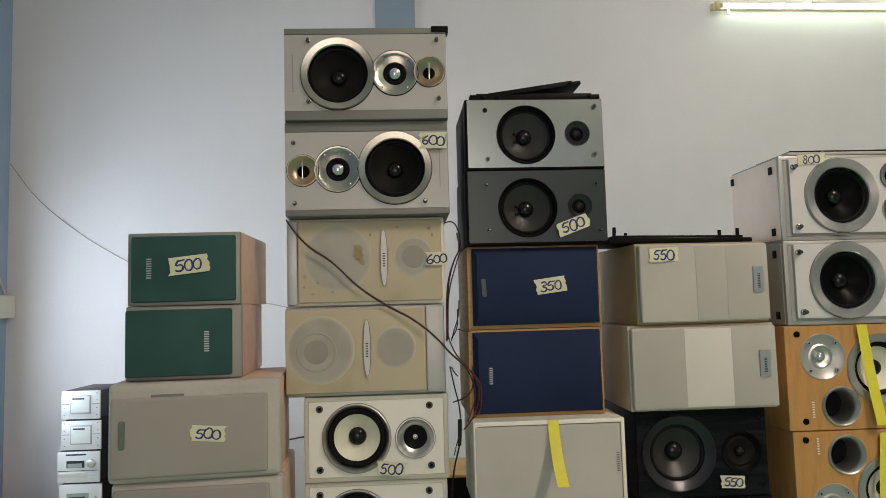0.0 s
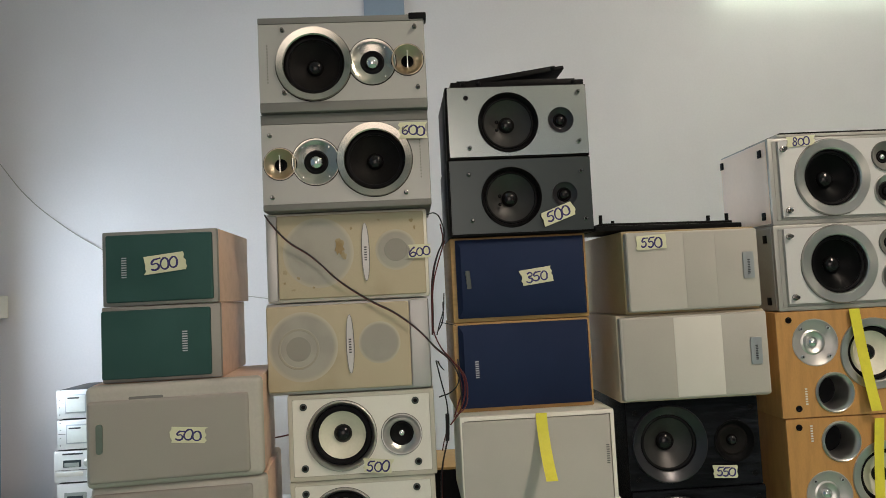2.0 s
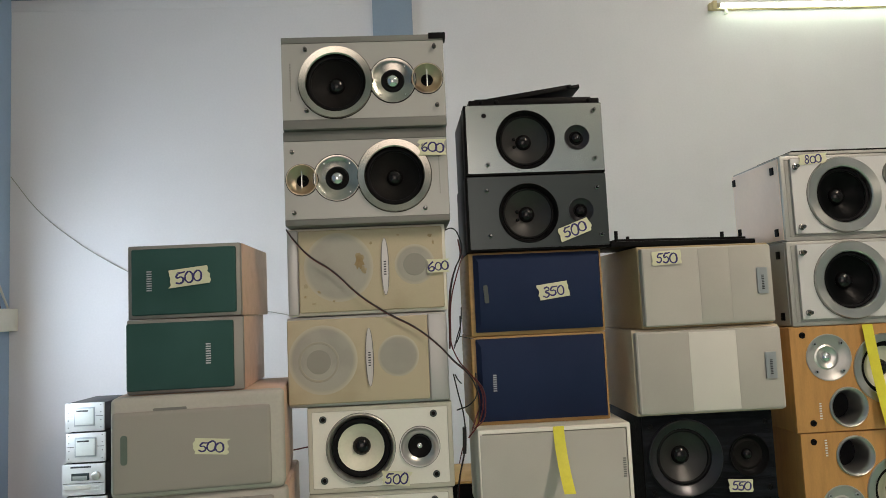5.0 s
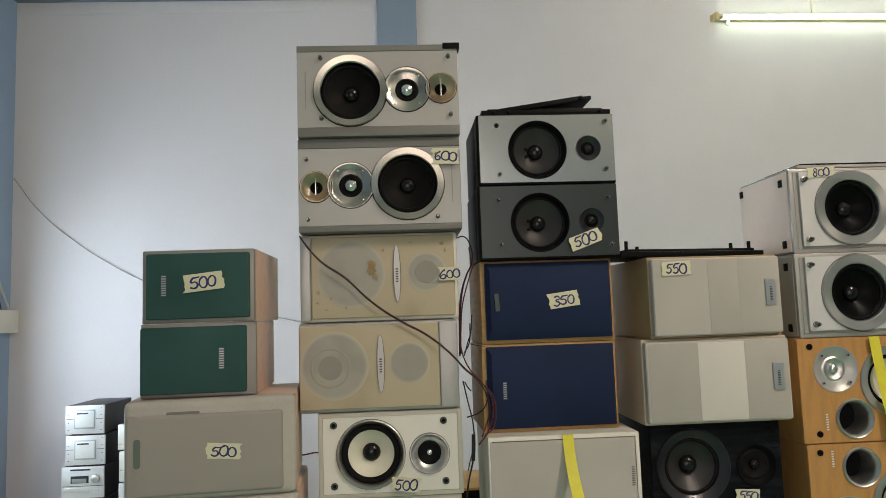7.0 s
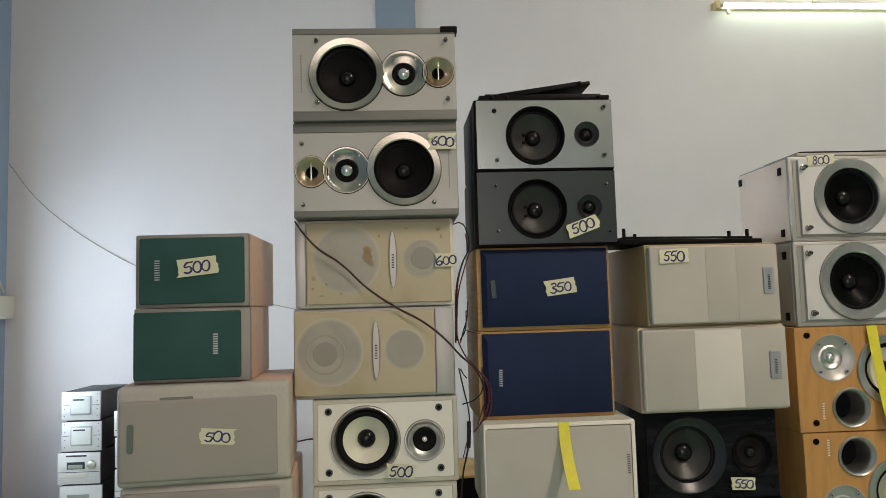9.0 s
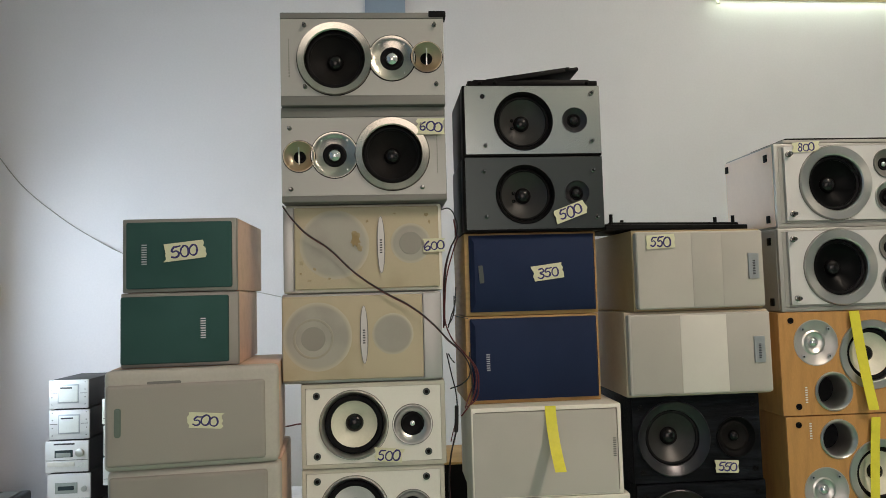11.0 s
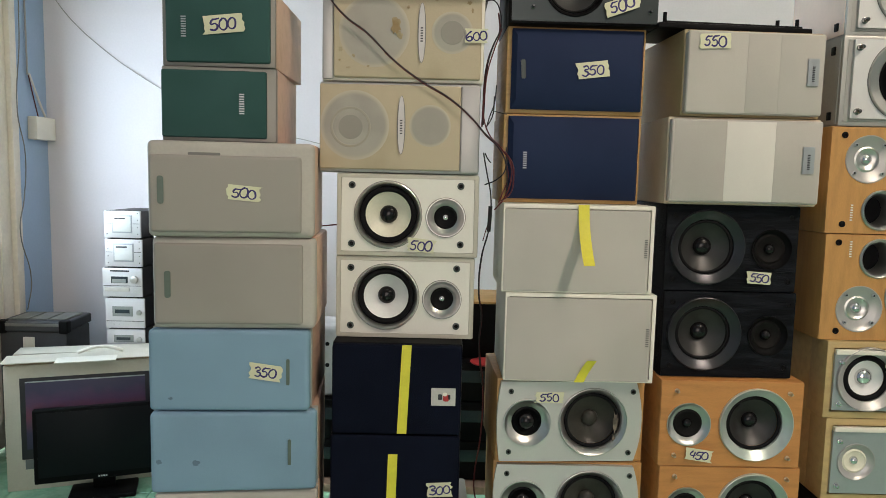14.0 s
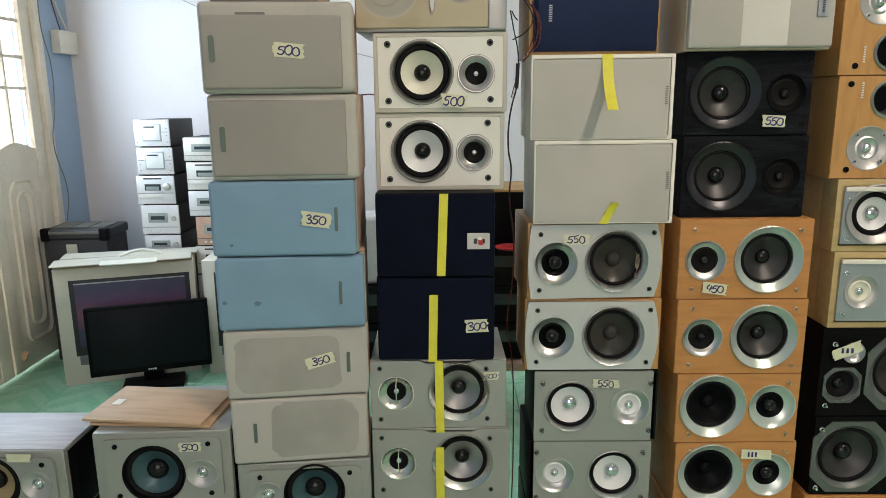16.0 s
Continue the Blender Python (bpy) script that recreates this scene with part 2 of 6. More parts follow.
    "print_black": mat("printed_black", (0.025, 0.026, 0.032), 0.45, vary=0.1, scale=10, bump=0),
    "crate": mat("dark_grey_fibre_case", (0.045, 0.047, 0.052), 0.55, vary=0.25, scale=7, bump=0.1, fine=250),
    "screen": mat("dark_screen", (0.006, 0.007, 0.009), 0.4, vary=0.1, scale=4, bump=0, spec=0.15),
    "unit": mat("silver_hifi_plastic", (0.70, 0.70, 0.70), 0.35, 0.3, vary=0.05, scale=10, bump=0.01),
    "unit_white": mat("champagne_hifi_plastic", (0.66, 0.64, 0.59), 0.38, 0.25, vary=0.06, scale=10, bump=0.01),
    "lcd": mat("grey_display", (0.30, 0.33, 0.31), 0.25, vary=0.1, scale=20, bump=0),
    "lcd_dark": mat("dark_display", (0.03, 0.045, 0.05), 0.2, vary=0.1, scale=20, bump=0),
    "amber": mat("amber_print", (0.55, 0.22, 0.06), 0.5, vary=0.1, scale=20, bump=0),
    "bag": mat("pale_plastic_bag", (0.58, 0.57, 0.58), 0.35, vary=0.12, scale=14, bump=0.3, fine=60),
    "frame_taupe": mat("taupe_silver_frame", (0.27, 0.255, 0.23), 0.4, 0.25, vary=0.06, scale=6, bump=0.02, fine=500),
    # real streaks; the pale violet is the window's reflection put into the colour
    "grain_window_sheen": mat("streaked_vinyl_window_sheen", (0.43, 0.42, 0.46), 0.5, vary=0.16, scale=9, bump=0.03, fine=120, stretch=(1.2, 14, 6), second=(0.52, 0.51, 0.55)),
    # lit copy of the tan vinyl: light on the cabinet side is in the colour
    "tan_lit": mat("tan_vinyl_lit", (0.52, 0.44, 0.32), 0.5, vary=0.1, scale=8, fine=200),
    "batten": mat("cream_yellow_batten", (0.72, 0.58, 0.32), 0.5, vary=0.1, scale=9, bump=0.03, fine=160),
    "tube": glow("lit_tube", (0.76, 1.0, 0.82), 9.0),
    "backdrop": glow("bright_outdoors", (1.0, 0.99, 0.96), 5.0),
    "pane": glass("window_glass"),
    "clear": glass("clear_plastic", 0.06, (0.97, 0.98, 0.97)),
}


# zigzag bands glazed into the floor tiles
_n, _l = M["tile"].node_tree.nodes, M["tile"].node_tree.links
_was = _n["Principled BSDF"].inputs["Base Color"].links[0].from_socket
_tc, _sx, _ab, _ad, _ml, _fr, _rg, _mx = (_n.new("ShaderNode" + k) for k in ("TexCoord", "SeparateXYZ", "Math", "Math", "Math", "Math", "MapRange", "Mix"))
_ab.operation, _ad.operation, _ml.operation, _fr.operation = "ABSOLUTE", "ADD", "MULTIPLY", "PINGPONG"
_ml.inputs[1].default_value, _fr.inputs[1].default_value = 1 / 0.15, 0.5
_l.new(_tc.outputs["Object"], _sx.inputs[0])
_l.new(_sx.outputs["X"], _ab.inputs[0])
_l.new(_ab.outputs[0], _ad.inputs[0])
_l.new(_sx.outputs["Y"], _ad.inputs[1])
_l.new(_ad.outputs[0], _ml.inputs[0])
_l.new(_ml.outputs[0], _fr.inputs[0])
_l.new(_fr.outputs[0], _rg.inputs["Value"])
_rg.inputs["From Min"].default_value, _rg.inputs["From Max"].default_value = 0.2, 0.3
_rg.inputs["To Max"].default_value = 0.3
_mx.data_type = "RGBA"
_l.new(_rg.outputs[0], _mx.inputs["Factor"])
_l.new(_was, _mx.inputs["A"])
_mx.inputs["B"].default_value = (0.42, 0.68, 0.50, 1)
_l.new(_mx.outputs["Result"], _n["Principled BSDF"].inputs["Base Color"])


def faded_disc(name, inner, outer, r):
    """Cloth with a driver showing through it, fading out towards the rim."""
    m = mat(name, inner, 0.8, vary=0.1, scale=14, bump=0.12, fine=900, second=[c * 0.86 for c in inner])
    n, l = m.node_tree.nodes, m.node_tree.links
    bsdf = n["Principled BSDF"]
    was = bsdf.inputs["Base Color"].links[0].from_socket
    tc, ln, rp, mx = (n.new("ShaderNode" + k) for k in ("TexCoord", "VectorMath", "MapRange", "Mix"))
    ln.operation, mx.data_type, rp.interpolation_type = "LENGTH", "RGBA", "SMOOTHSTEP"
    l.new(tc.outputs["Object"], ln.inputs[0])
    l.new(ln.outputs["Value"], rp.inputs["Value"])
    rp.inputs["From Min"].default_value, rp.inputs["From Max"].default_value = r * 0.86, r * 1.0
    l.new(rp.outputs[0], mx.inputs["Factor"])
    l.new(was, mx.inputs["A"])
    mx.inputs["B"].default_value = (*outer, 1)
    l.new(mx.outputs["Result"], bsdf.inputs["Base Color"])
    return m


for r_mm in (60, 59, 35, 36):
    M["fade%d" % r_mm] = faded_disc("beige_cloth_over_driver", (0.40, 0.378, 0.33), (0.46, 0.415, 0.33), r_mm / 1000)
M["fade52"] = faded_disc("grey_cloth_over_driver", (0.285, 0.258, 0.222), (0.297, 0.27, 0.232), 0.052)
# a printed sunset on the carton: violet to pink
pm = M["print_sunset"] = bpy.data.materials.new("printed_sunset")
pm.use_nodes = True
_n, _l = pm.node_tree.nodes, pm.node_tree.links
_tc, _sx, _nz, _ad, _rp = (_n.new("ShaderNode" + k) for k in ("TexCoord", "SeparateXYZ", "TexNoise", "Math", "ValToRGB"))
_nz.inputs["Scale"].default_value, _ad.operation = 7, "MULTIPLY_ADD"
_l.new(_tc.outputs["Generated"], _sx.inputs[0])
_l.new(_tc.outputs["Generated"], _nz.inputs["Vector"])
_ad.inputs[1].default_value = 0.5
_l.new(_nz.outputs["Fac"], _ad.inputs[0])
_l.new(_sx.outputs["Z"], _ad.inputs[2])
_rp.color_ramp.elements[0].color, _rp.color_ramp.elements[1].color = (0.035, 0.035, 0.075, 1), (0.055, 0.05, 0.10, 1)
_ad.inputs[1].default_value = 0.25
for pos, col in ((0.35, (0.05, 0.045, 0.10)), (0.62, (0.19, 0.06, 0.10)), (0.82, (0.11, 0.055, 0.12))):
    e = _rp.color_ramp.elements.new(pos)
    e.color = (*col, 1)
_l.new(_ad.outputs[0], _rp.inputs[0])
_l.new(_rp.outputs[0], _n["Principled BSDF"].inputs["Base Color"])


# ---- mesh helpers ----
def finish(bm, name, material):
    bmesh.ops.recalc_face_normals(bm, faces=bm.faces[:])
    for f in bm.faces:
        f.smooth = True
    for e in bm.edges:
        if len(e.link_faces) == 2 and e.calc_face_angle(0) > 0.6:
            e.smooth = False
    me = bpy.data.meshes.new(name)
    bm.to_mesh(me)
    bm.free()
    me.materials.append(material)
    return me


def part(name, shape, material, parent=None, label="", loc=(0, 0, 0), rot=(0, 0, 0)):
    """Links a bmesh (or a ready mesh) as one mesh object under a thing or a part."""
    me = shape if isinstance(shape, bpy.types.Mesh) else finish(shape, name, material)
    ob = new(name, me)
    ob.parent = parent
    ob.location, ob.rotation_euler = loc, [radians(a) for a in rot]
    return tagged(ob, label)


def thing(name, m, label, category, group="", kind=""):
    ob = new(name)
    ob.empty_display_size = 0.05
    ob.matrix_world = m
    return tagged(ob, label, category, group, kind)


def block(x0, x1, y0, y1, z0, z1, bevel=0.0, seg=2, bm=None):
    bm = bm or bmesh.new()
    vs = bmesh.ops.create_cube(bm, size=1)["verts"]
    for v in vs:
        v.co = Vector((x0 + (v.co.x + 0.5) * (x1 - x0), y0 + (v.co.y + 0.5) * (y1 - y0), z0 + (v.co.z + 0.5) * (z1 - z0)))
    if bevel:
        bmesh.ops.bevel(bm, geom=list({e for v in vs for e in v.link_edges}), offset=bevel, segments=seg, affect="EDGES", profile=0.6)
    return bm


def tray(w, d, h, rim, back, bevel):
    """A cabinet with an open front: a rim round a recess that holds the baffle."""
    bm = block(-w / 2, w / 2, 0, d, 0, h, bevel)
    bm.faces.ensure_lookup_table()
    front = max((f for f in bm.faces if f.normal.y < -0.95), key=lambda f: f.calc_area())
    bmesh.ops.inset_region(bm, faces=[front], thickness=max(0.0015, rim - bevel), use_even_offset=True)
    made = bmesh.ops.extrude_face_region(bm, geom=[front])
    bmesh.ops.translate(bm, verts=[g for g in made["geom"] if isinstance(g, bmesh.types.BMVert)], vec=(0, back, 0))
    bmesh.ops.delete(bm, geom=[front], context="FACES_ONLY")
    return bm


def outline(w, h, r, seg=5):
    pts = []
    for cx, cz, a in ((w / 2 - r, h / 2 - r, 0), (-w / 2 + r, h / 2 - r, 90), (-w / 2 + r, -h / 2 + r, 180), (w / 2 - r, -h / 2 + r, 270)):
        for k in range(seg + 1):
            b = radians(a + 90 * k / seg)
            pts.append((cx + r * math.cos(b), cz + r * math.sin(b)))
    return pts


def plate_bm(pts, y0, y1, holes=(), seg=32):
    """A flat plate of any outline in x and z with round holes through it, from y0 (front) to y1."""
    bm = bmesh.new()
    loops = [pts] + [[(x + r * math.cos(2 * math.pi * k / seg), z + r * math.sin(2 * math.pi * k / seg)) for k in range(seg)] for x, z, r in holes]
    for lp in loops:
        vs = [bm.verts.new((x, y0, z)) for x, z in lp]
        for a, b in zip(vs, vs[1:] + vs[:1]):
            bm.edges.new((a, b))
    bmesh.ops.triangle_fill(bm, use_beauty=True, use_dissolve=False, edges=bm.edges[:], normal=(0, -1, 0))
    made = bmesh.ops.extrude_face_region(bm, geom=bm.faces[:])
    bmesh.ops.translate(bm, verts=[g for g in made["geom"] if isinstance(g, bmesh.types.BMVert)], vec=(0, y1 - y0, 0))
    return bm


LATHED = {}


def lathe(profile, material, seg=36):
    """A shape turned about the y axis, from (radius, y) pairs; alike ones share a mesh."""
    key = (tuple((round(r, 5), round(y, 5)) for r, y in profile), material.name, seg)
    if key not in LATHED:
        bm = bmesh.new()
        rings = []
        for r, y in profile:
            if r < 1e-6:
                rings.append([bm.verts.new((0, y, 0))])
            else:
                rings.append([bm.verts.new((r * math.cos(2 * math.pi * k / seg), y, r * math.sin(2 * math.pi * k / seg))) for k in range(seg)])
        for a, b in zip(rings, rings[1:]):
            for k in range(seg):
                q = (k + 1) % seg
                if len(a) == 1:
                    bm.faces.new((a[0], b[k], b[q]))
                elif len(b) == 1:
                    bm.faces.new((a[k], a[q], b[0]))
                else:
                    bm.faces.new((a[k], a[q], b[q], b[k]))
        LATHED[key] = finish(bm, "turned", material)
    return LATHED[key]


def dome(r, bulge, y, n=5):
    return [(r * math.cos(math.pi / 2 * k / n), y - bulge * math.sin(math.pi / 2 * k / n)) for k in range(n)] + [(0, y - bulge)]


# felt-pen strokes of each digit, in a box one unit high
STROKES = {
    "0": [[(0.34, 0.98), (0.06, 0.62), (0.16, 0.08), (0.52, 0.02), (0.70, 0.48), (0.52, 0.92), (0.26, 0.94)]],
    "3": [[(0.08, 0.86), (0.46, 1.0), (0.60, 0.74), (0.28, 0.56), (0.64, 0.36), (0.46, 0.03), (0.04, 0.10)]],
    "4": [[(0.30, 0.98), (0.06, 0.40), (0.70, 0.44)], [(0.58, 0.86), (0.46, 0.42), (0.40, 0.0)]],
    "5": [[(0.22, 0.92), (0.12, 0.54), (0.42, 0.58), (0.58, 0.30), (0.36, 0.02), (0.02, 0.10)], [(0.20, 0.93), (0.44, 0.95), (0.74, 1.02)]],
    "6": [[(0.56, 1.0), (0.20, 0.66), (0.06, 0.24), (0.32, 0.0), (0.60, 0.22), (0.42, 0.46), (0.10, 0.26)]],
    "8": [[(0.56, 0.84), (0.28, 1.0), (0.12, 0.76), (0.56, 0.34), (0.38, 0.0), (0.08, 0.22), (0.56, 0.72), (0.54, 0.88)]],
}
TEXTS = {}
PEN = random.Random(11)


def pen_strokes(ch, size):
    """One digit as flattened round strokes in the x-z plane."""
    cu = bpy.data.curves.new("digit", "CURVE")
    cu.dimensions, cu.bevel_depth, cu.bevel_resolution, cu.resolution_u, cu.use_fill_caps = "3D", size * 0.088, 1, 5, True
    for line in STROKES[ch]:
        sp = cu.splines.new("BEZIER")
        sp.bezier_points.add(len(line) - 1)
        for k, (b, (x, z)) in enumerate(zip(sp.bezier_points, line)):
            b.co, b.handle_left_type, b.handle_right_type = ((x - 0.36) * size, 0, (z - 0.5) * size), "AUTO", "AUTO"
            b.radius = (1.15, 0.95, 0.8, 1.05)[k % 4]
    ob = bpy.data.objects.new("digit", cu)
    scene.collection.objects.link(ob)
    me = bpy.data.meshes.new_from_object(ob.evaluated_get(bpy.context.evaluated_depsgraph_get()))
    bpy.data.objects.remove(ob)
    bm = bmesh.new()
    bm.from_mesh(me)
    for v in bm.verts:
        v.co.y *= 0.18
    return bm


def writing(body, size, material, parent):
    """A felt-pen price, digit by digit, each a little off the line."""
    for k, ch in enumerate(body):
        if (ch, size) not in TEXTS:
            TEXTS[(ch, size)] = finish(pen_strokes(ch, size), "digit", material)
        x = (k - (len(body) - 1) / 2) * size * 0.70
        d = part("digit", TEXTS[(ch, size)], material, parent, "blue felt-pen digit", (x, -0.0008, PEN.uniform(-0.07, 0.07) * size), (0, PEN.uniform(-10, 12), 0))
        d.scale = (PEN.uniform(0.88, 1.15), 1, PEN.uniform(0.82, 1.02))


def ragged(w, h, rng, n=6):
    """The outline of a torn piece of tape."""
    left = [(-w / 2 + rng.uniform(-0.0025, 0.0025), h / 2 - h * k / n) for k in range(n + 1)]
    right = [(w / 2 + rng.uniform(-0.0025, 0.0025), -h / 2 + h * k / n) for k in range(n + 1)]
    return left + right


def wire(name, pts, radius, material, parent=None, label=""):
    """A round cable through points, as a mesh."""
    cu = bpy.data.curves.new(name, "CURVE")
    cu.dimensions, cu.bevel_depth, cu.bevel_resolution, cu.resolution_u, cu.use_fill_caps = "3D", radius, 1, 6, True
    sp = cu.splines.new("BEZIER")
    sp.bezier_points.add(len(pts) - 1)
    for b, p in zip(sp.bezier_points, pts):
        b.co, b.handle_left_type, b.handle_right_type = p, "AUTO", "AUTO"
    ob = bpy.data.objects.new(name, cu)
    scene.collection.objects.link(ob)
    me = bpy.data.meshes.new_from_object(ob.evaluated_get(bpy.context.evaluated_depsgraph_get()))
    bpy.data.objects.remove(ob)
    me.materials.clear()
    me.materials.append(material)
    return part(name, me, material, parent, label)


# ---- the room ----
LX, RX, BY, FY, CZ = -2.16, 4.2, 3.88, -3.4, 3.75


def structure(name, bm, material, label, category):
    return tagged(part(name, bm, material), label, category, "", "structure")


floor = structure("floor", block(LX - 0.2, RX + 0.2, FY - 0.2, BY + 0.2, -0.12, -0.006), M["grout"], "green ceramic tiled floor with a dull shine", "floor")
structure("ceiling", block(LX - 0.2, RX + 0.2, FY - 0.2, BY + 0.2, CZ, CZ + 0.15), M["ceiling"], "plain painted white ceiling", "ceiling")
structure("wall_back", block(LX - 0.2, RX + 0.2, BY, BY + 0.15, -0.1, CZ), M["wall"], "pale lavender-white painted plaster wall", "wall")
structure("wall_right", block(RX, RX + 0.15, FY - 0.2, BY, -0.1, CZ), M["wall"], "pale painted plaster side wall", "wall")
structure("pillar", block(-0.148, 0.078, BY - 0.03, BY - 0.0005, 0, CZ - 0.001), M["beam"], "grey-blue painted pillar standing proud of the wall", "pillar")
structure("beam", block(LX, -0.150, BY - 0.035, BY - 0.0005, 3.412, CZ - 0.001), M["beam"], "grey-blue painted beam along the wall top", "beam")
structure("trim", block(LX, -0.150, BY - 0.0035, BY - 0.0005, 3.345, 3.411, 0.001), M["wall"], "pale plaster band under the beam", "trim")
# left wall round the double door
DY0, DY1, DZ = 1.90, 3.60, 2.60
structure("wall_left_front", block(LX - 0.15, LX, FY - 0.2, DY0, -0.1, CZ), M["blue_wall"], "light blue painted side wall", "wall")
structure("wall_left_corner", block(LX - 0.15, LX, DY1, BY, -0.1, CZ), M["blue_wall"], "light blue painted wall strip beside the door", "wall")
structure("wall_left_top", block(LX - 0.15, LX, DY0, DY1, DZ, CZ), M["blue_wall"], "light blue painted wall above the door", "wall")
# rear wall with the wide shop opening
structure("wall_rear_left", block(LX, -1.2, FY - 0.15, FY, -0.1, CZ), M["wall"], "pale painted wall beside the shop front", "wall")
structure("wall_rear_right", block(1.8, RX, FY - 0.15, FY, -0.1, CZ), M["wall"], "pale painted wall beside the shop front", "wall")
structure("wall_rear_top", block(-1.2, 1.8, FY - 0.15, FY, 2.9, CZ), M["wall"], "pale painted wall above the shop front", "wall")
structure("skirting", block(LX, LX + 0.012, FY, DY0 - 0.06, 0, 0.07, 0.003), M["skirting"], "cream skirting along the wall foot", "skirting")
structure("ground", block(-60, 60, -60, 60, -0.35, -0.15), mat("outdoor_concrete", (0.4, 0.39, 0.36), 0.8, scale=0.7), "pale concrete ground outside", "ground")

# glazed panel door, closed
door = thing("door_1", pose(LX - 0.03, 0, 0), "closed cream panelled door with a shaped glazed upper half", "door", "", "structure")


def yz_plate(pts, x0, x1, bm=None):
    bm = bm or bmesh.new()
    a = [bm.verts.new((x1, y, z)) for y, z in pts]
    b = [bm.verts.new((x0, y, z)) for y, z in pts]
    bm.faces.new(a), bm.faces.new(b[::-1])
    for k in range(len(pts)):
        q = (k + 1) % len(pts)
        bm.faces.new((a[k], b[k], b[q], a[q]))
    return bm


bm = block(-0.03, 0.045, DY1 - 0.055, DY1 - 0.001, 0, DZ, 0.006)
block(-0.03, 0.045, DY0 + 0.001, DY0 + 0.055, 0, DZ, 0.006, bm=bm)
block(-0.03, 0.045, DY0 + 0.0555, DY1 - 0.0555, DZ - 0.06, DZ - 0.001, 0.006, bm=bm)
part("door_frame", bm, M["door"], door)


def leaf(y0, y1):
    """One door leaf with its stiles, scalloped lower panel and mullioned glass."""
    g0, g1, gz, gt = y0 + 0.082, y1 - 0.085, 1.12, 2.17
    bm = block(-0.02, 0.02, y0, g0, 0.012, DZ - 0.062, 0.004)
    block(-0.02, 0.02, g1, y1, 0.012, DZ - 0.062, 0.004, bm=bm)
    lf = part("door_leaf", bm, M["door"], door)
    n = 24
    curve = []
    for k in range(n + 1):
        u = k / n
        curve.append((g0 + (g1 - g0) * u, gz + 0.022 * math.cos((u - 0.5) * 2 * math.pi) * (0.6 if 0.15 < u < 0.85 else 1.0) - 0.01))
    part("lower_panel", yz_plate([(g0, 0.012), *curve, (g1, 0.012)], -0.018, 0.014), M["door"], lf)
    top = [(y, gt - (z - gz)) for y, z in curve]
    part("upper_panel", yz_plate([(g0, DZ - 0.063), *top, (g1, DZ - 0.063)], -0.018, 0.014), M["door"], lf)
    yc, zc = (g0 + g1) / 2, 0.53
    for w_in, h_in in ((0.10, 0.80), (0.20, 0.66)):
        rim, inner = outline(g1 - g0 - w_in, h_in, 0.05, 8), outline(g1 - g0 - w_in - 0.035, h_in - 0.035, 0.04, 8)
        wave = [0.028 * math.cos(x * 20) if z > 0 else 0.0 for x, z in rim]
        b2 = bmesh.new()
        va = [b2.verts.new((0.0145, yc + x, zc + z + q)) for (x, z), q in zip(rim, wave)]
        vb = [b2.verts.new((0.026, yc + 0.97 * x, zc + 0.985 * z + q)) for (x, z), q in zip(rim, wave)]
        vc = [b2.verts.new((0.0145, yc + x, zc + z + q)) for (x, z), q in zip(inner, wave)]
        for k in range(len(rim)):
            q = (k + 1) % len(rim)
            b2.faces.new((va[k], va[q], vb[q], vb[k]))
            b2.faces.new((vb[k], vb[q], vc[q], vc[k]))
        part("moulding", b2, M["door"], lf)
    for zz in (1.385, 1.535, 1.71, 1.865, 2.03):
        part("glazing_bar", block(-0.010, 0.010, g0, g1, zz - 0.008, zz + 0.008, 0.003), M["door"], lf)
    ym = (g0 + g1) / 2
    part("glazing_bar", block(-0.0104, 0.0104, ym - 0.008, ym + 0.008, gz - 0.04, gt + 0.04, 0.003), M["door"], lf)
    pane = part("pane", block(-0.0025, 0.0025, g0, g1, gz - 0.05, gt + 0.05), M["pane"], lf)
    pane.visible_shadow = False


leaf(DY0 + 0.06, 2.497)
leaf(2.503, 3.045)
leaf(3.059, DY1 - 0.057)
structure("backdrop", block(LX - 3.05, LX - 3.0, -2, 9, -0.1, 6), M["backdrop"], "overexposed daylight outside the door", "backdrop")

# tube lamps on the wall and the ceiling
def tube_lamp(m, label):
    t = thing("tube_lamp", m, label, "lamp")
    part("batten", block(-0.62, 0.62, -0.032, -0.001, -0.003, 0.034, 0.004), M["batten"], t, "cream-yellow wooden batten")
    part("starter", lathe([(0, -0.018), (0.010, -0.018), (0.010, 0.012), (0, 0.012)], M["frame_white"], 16), M["frame_white"], t, "small round starter", (-0.52, -0.020, -0.012), (90, 0, 0))
    for e in (-1, 1):
        part("tube_holder", block(e * 0.605 - 0.012, e * 0.605 + 0.012, -0.072, -0.033, -0.018, 0.030, 0.004), M["batten"], t)
        part("end_cap", lathe([(0, -0.012), (0.0145, -0.012), (0.0145, 0.012), (0, 0.012)], M["horn"]), M["horn"], t, "", (e * 0.583, -0.056, 0.006), (0, 0, 90))
    part("tube", lathe([(0, -0.57), (0.0135, -0.57), (0.0135, 0.57), (0, 0.57)], M["tube"], 16), M["tube"], t, "glowing tube", (0, -0.056, 0.006), (0, 0, 90))
    return t


lt = tube_lamp(pose(2.43, BY, 3.250, 0, 0.5, 0), "lit fluorescent tube on a slim cream wall batten")
part("cable_cover", block(0.0, 0.018, -0.010, -0.001, 0.036, CZ - 3.250 - 0.008, 0.002), M["frame_white"], lt, "white cable cover running up the wall")
tube_lamp(pose(1.5, -0.5, CZ, -90, 0, 90), "lit fluorescent tube on a slim ceiling batten")


# ---- loudspeakers ----
RNG = random.Random(5)


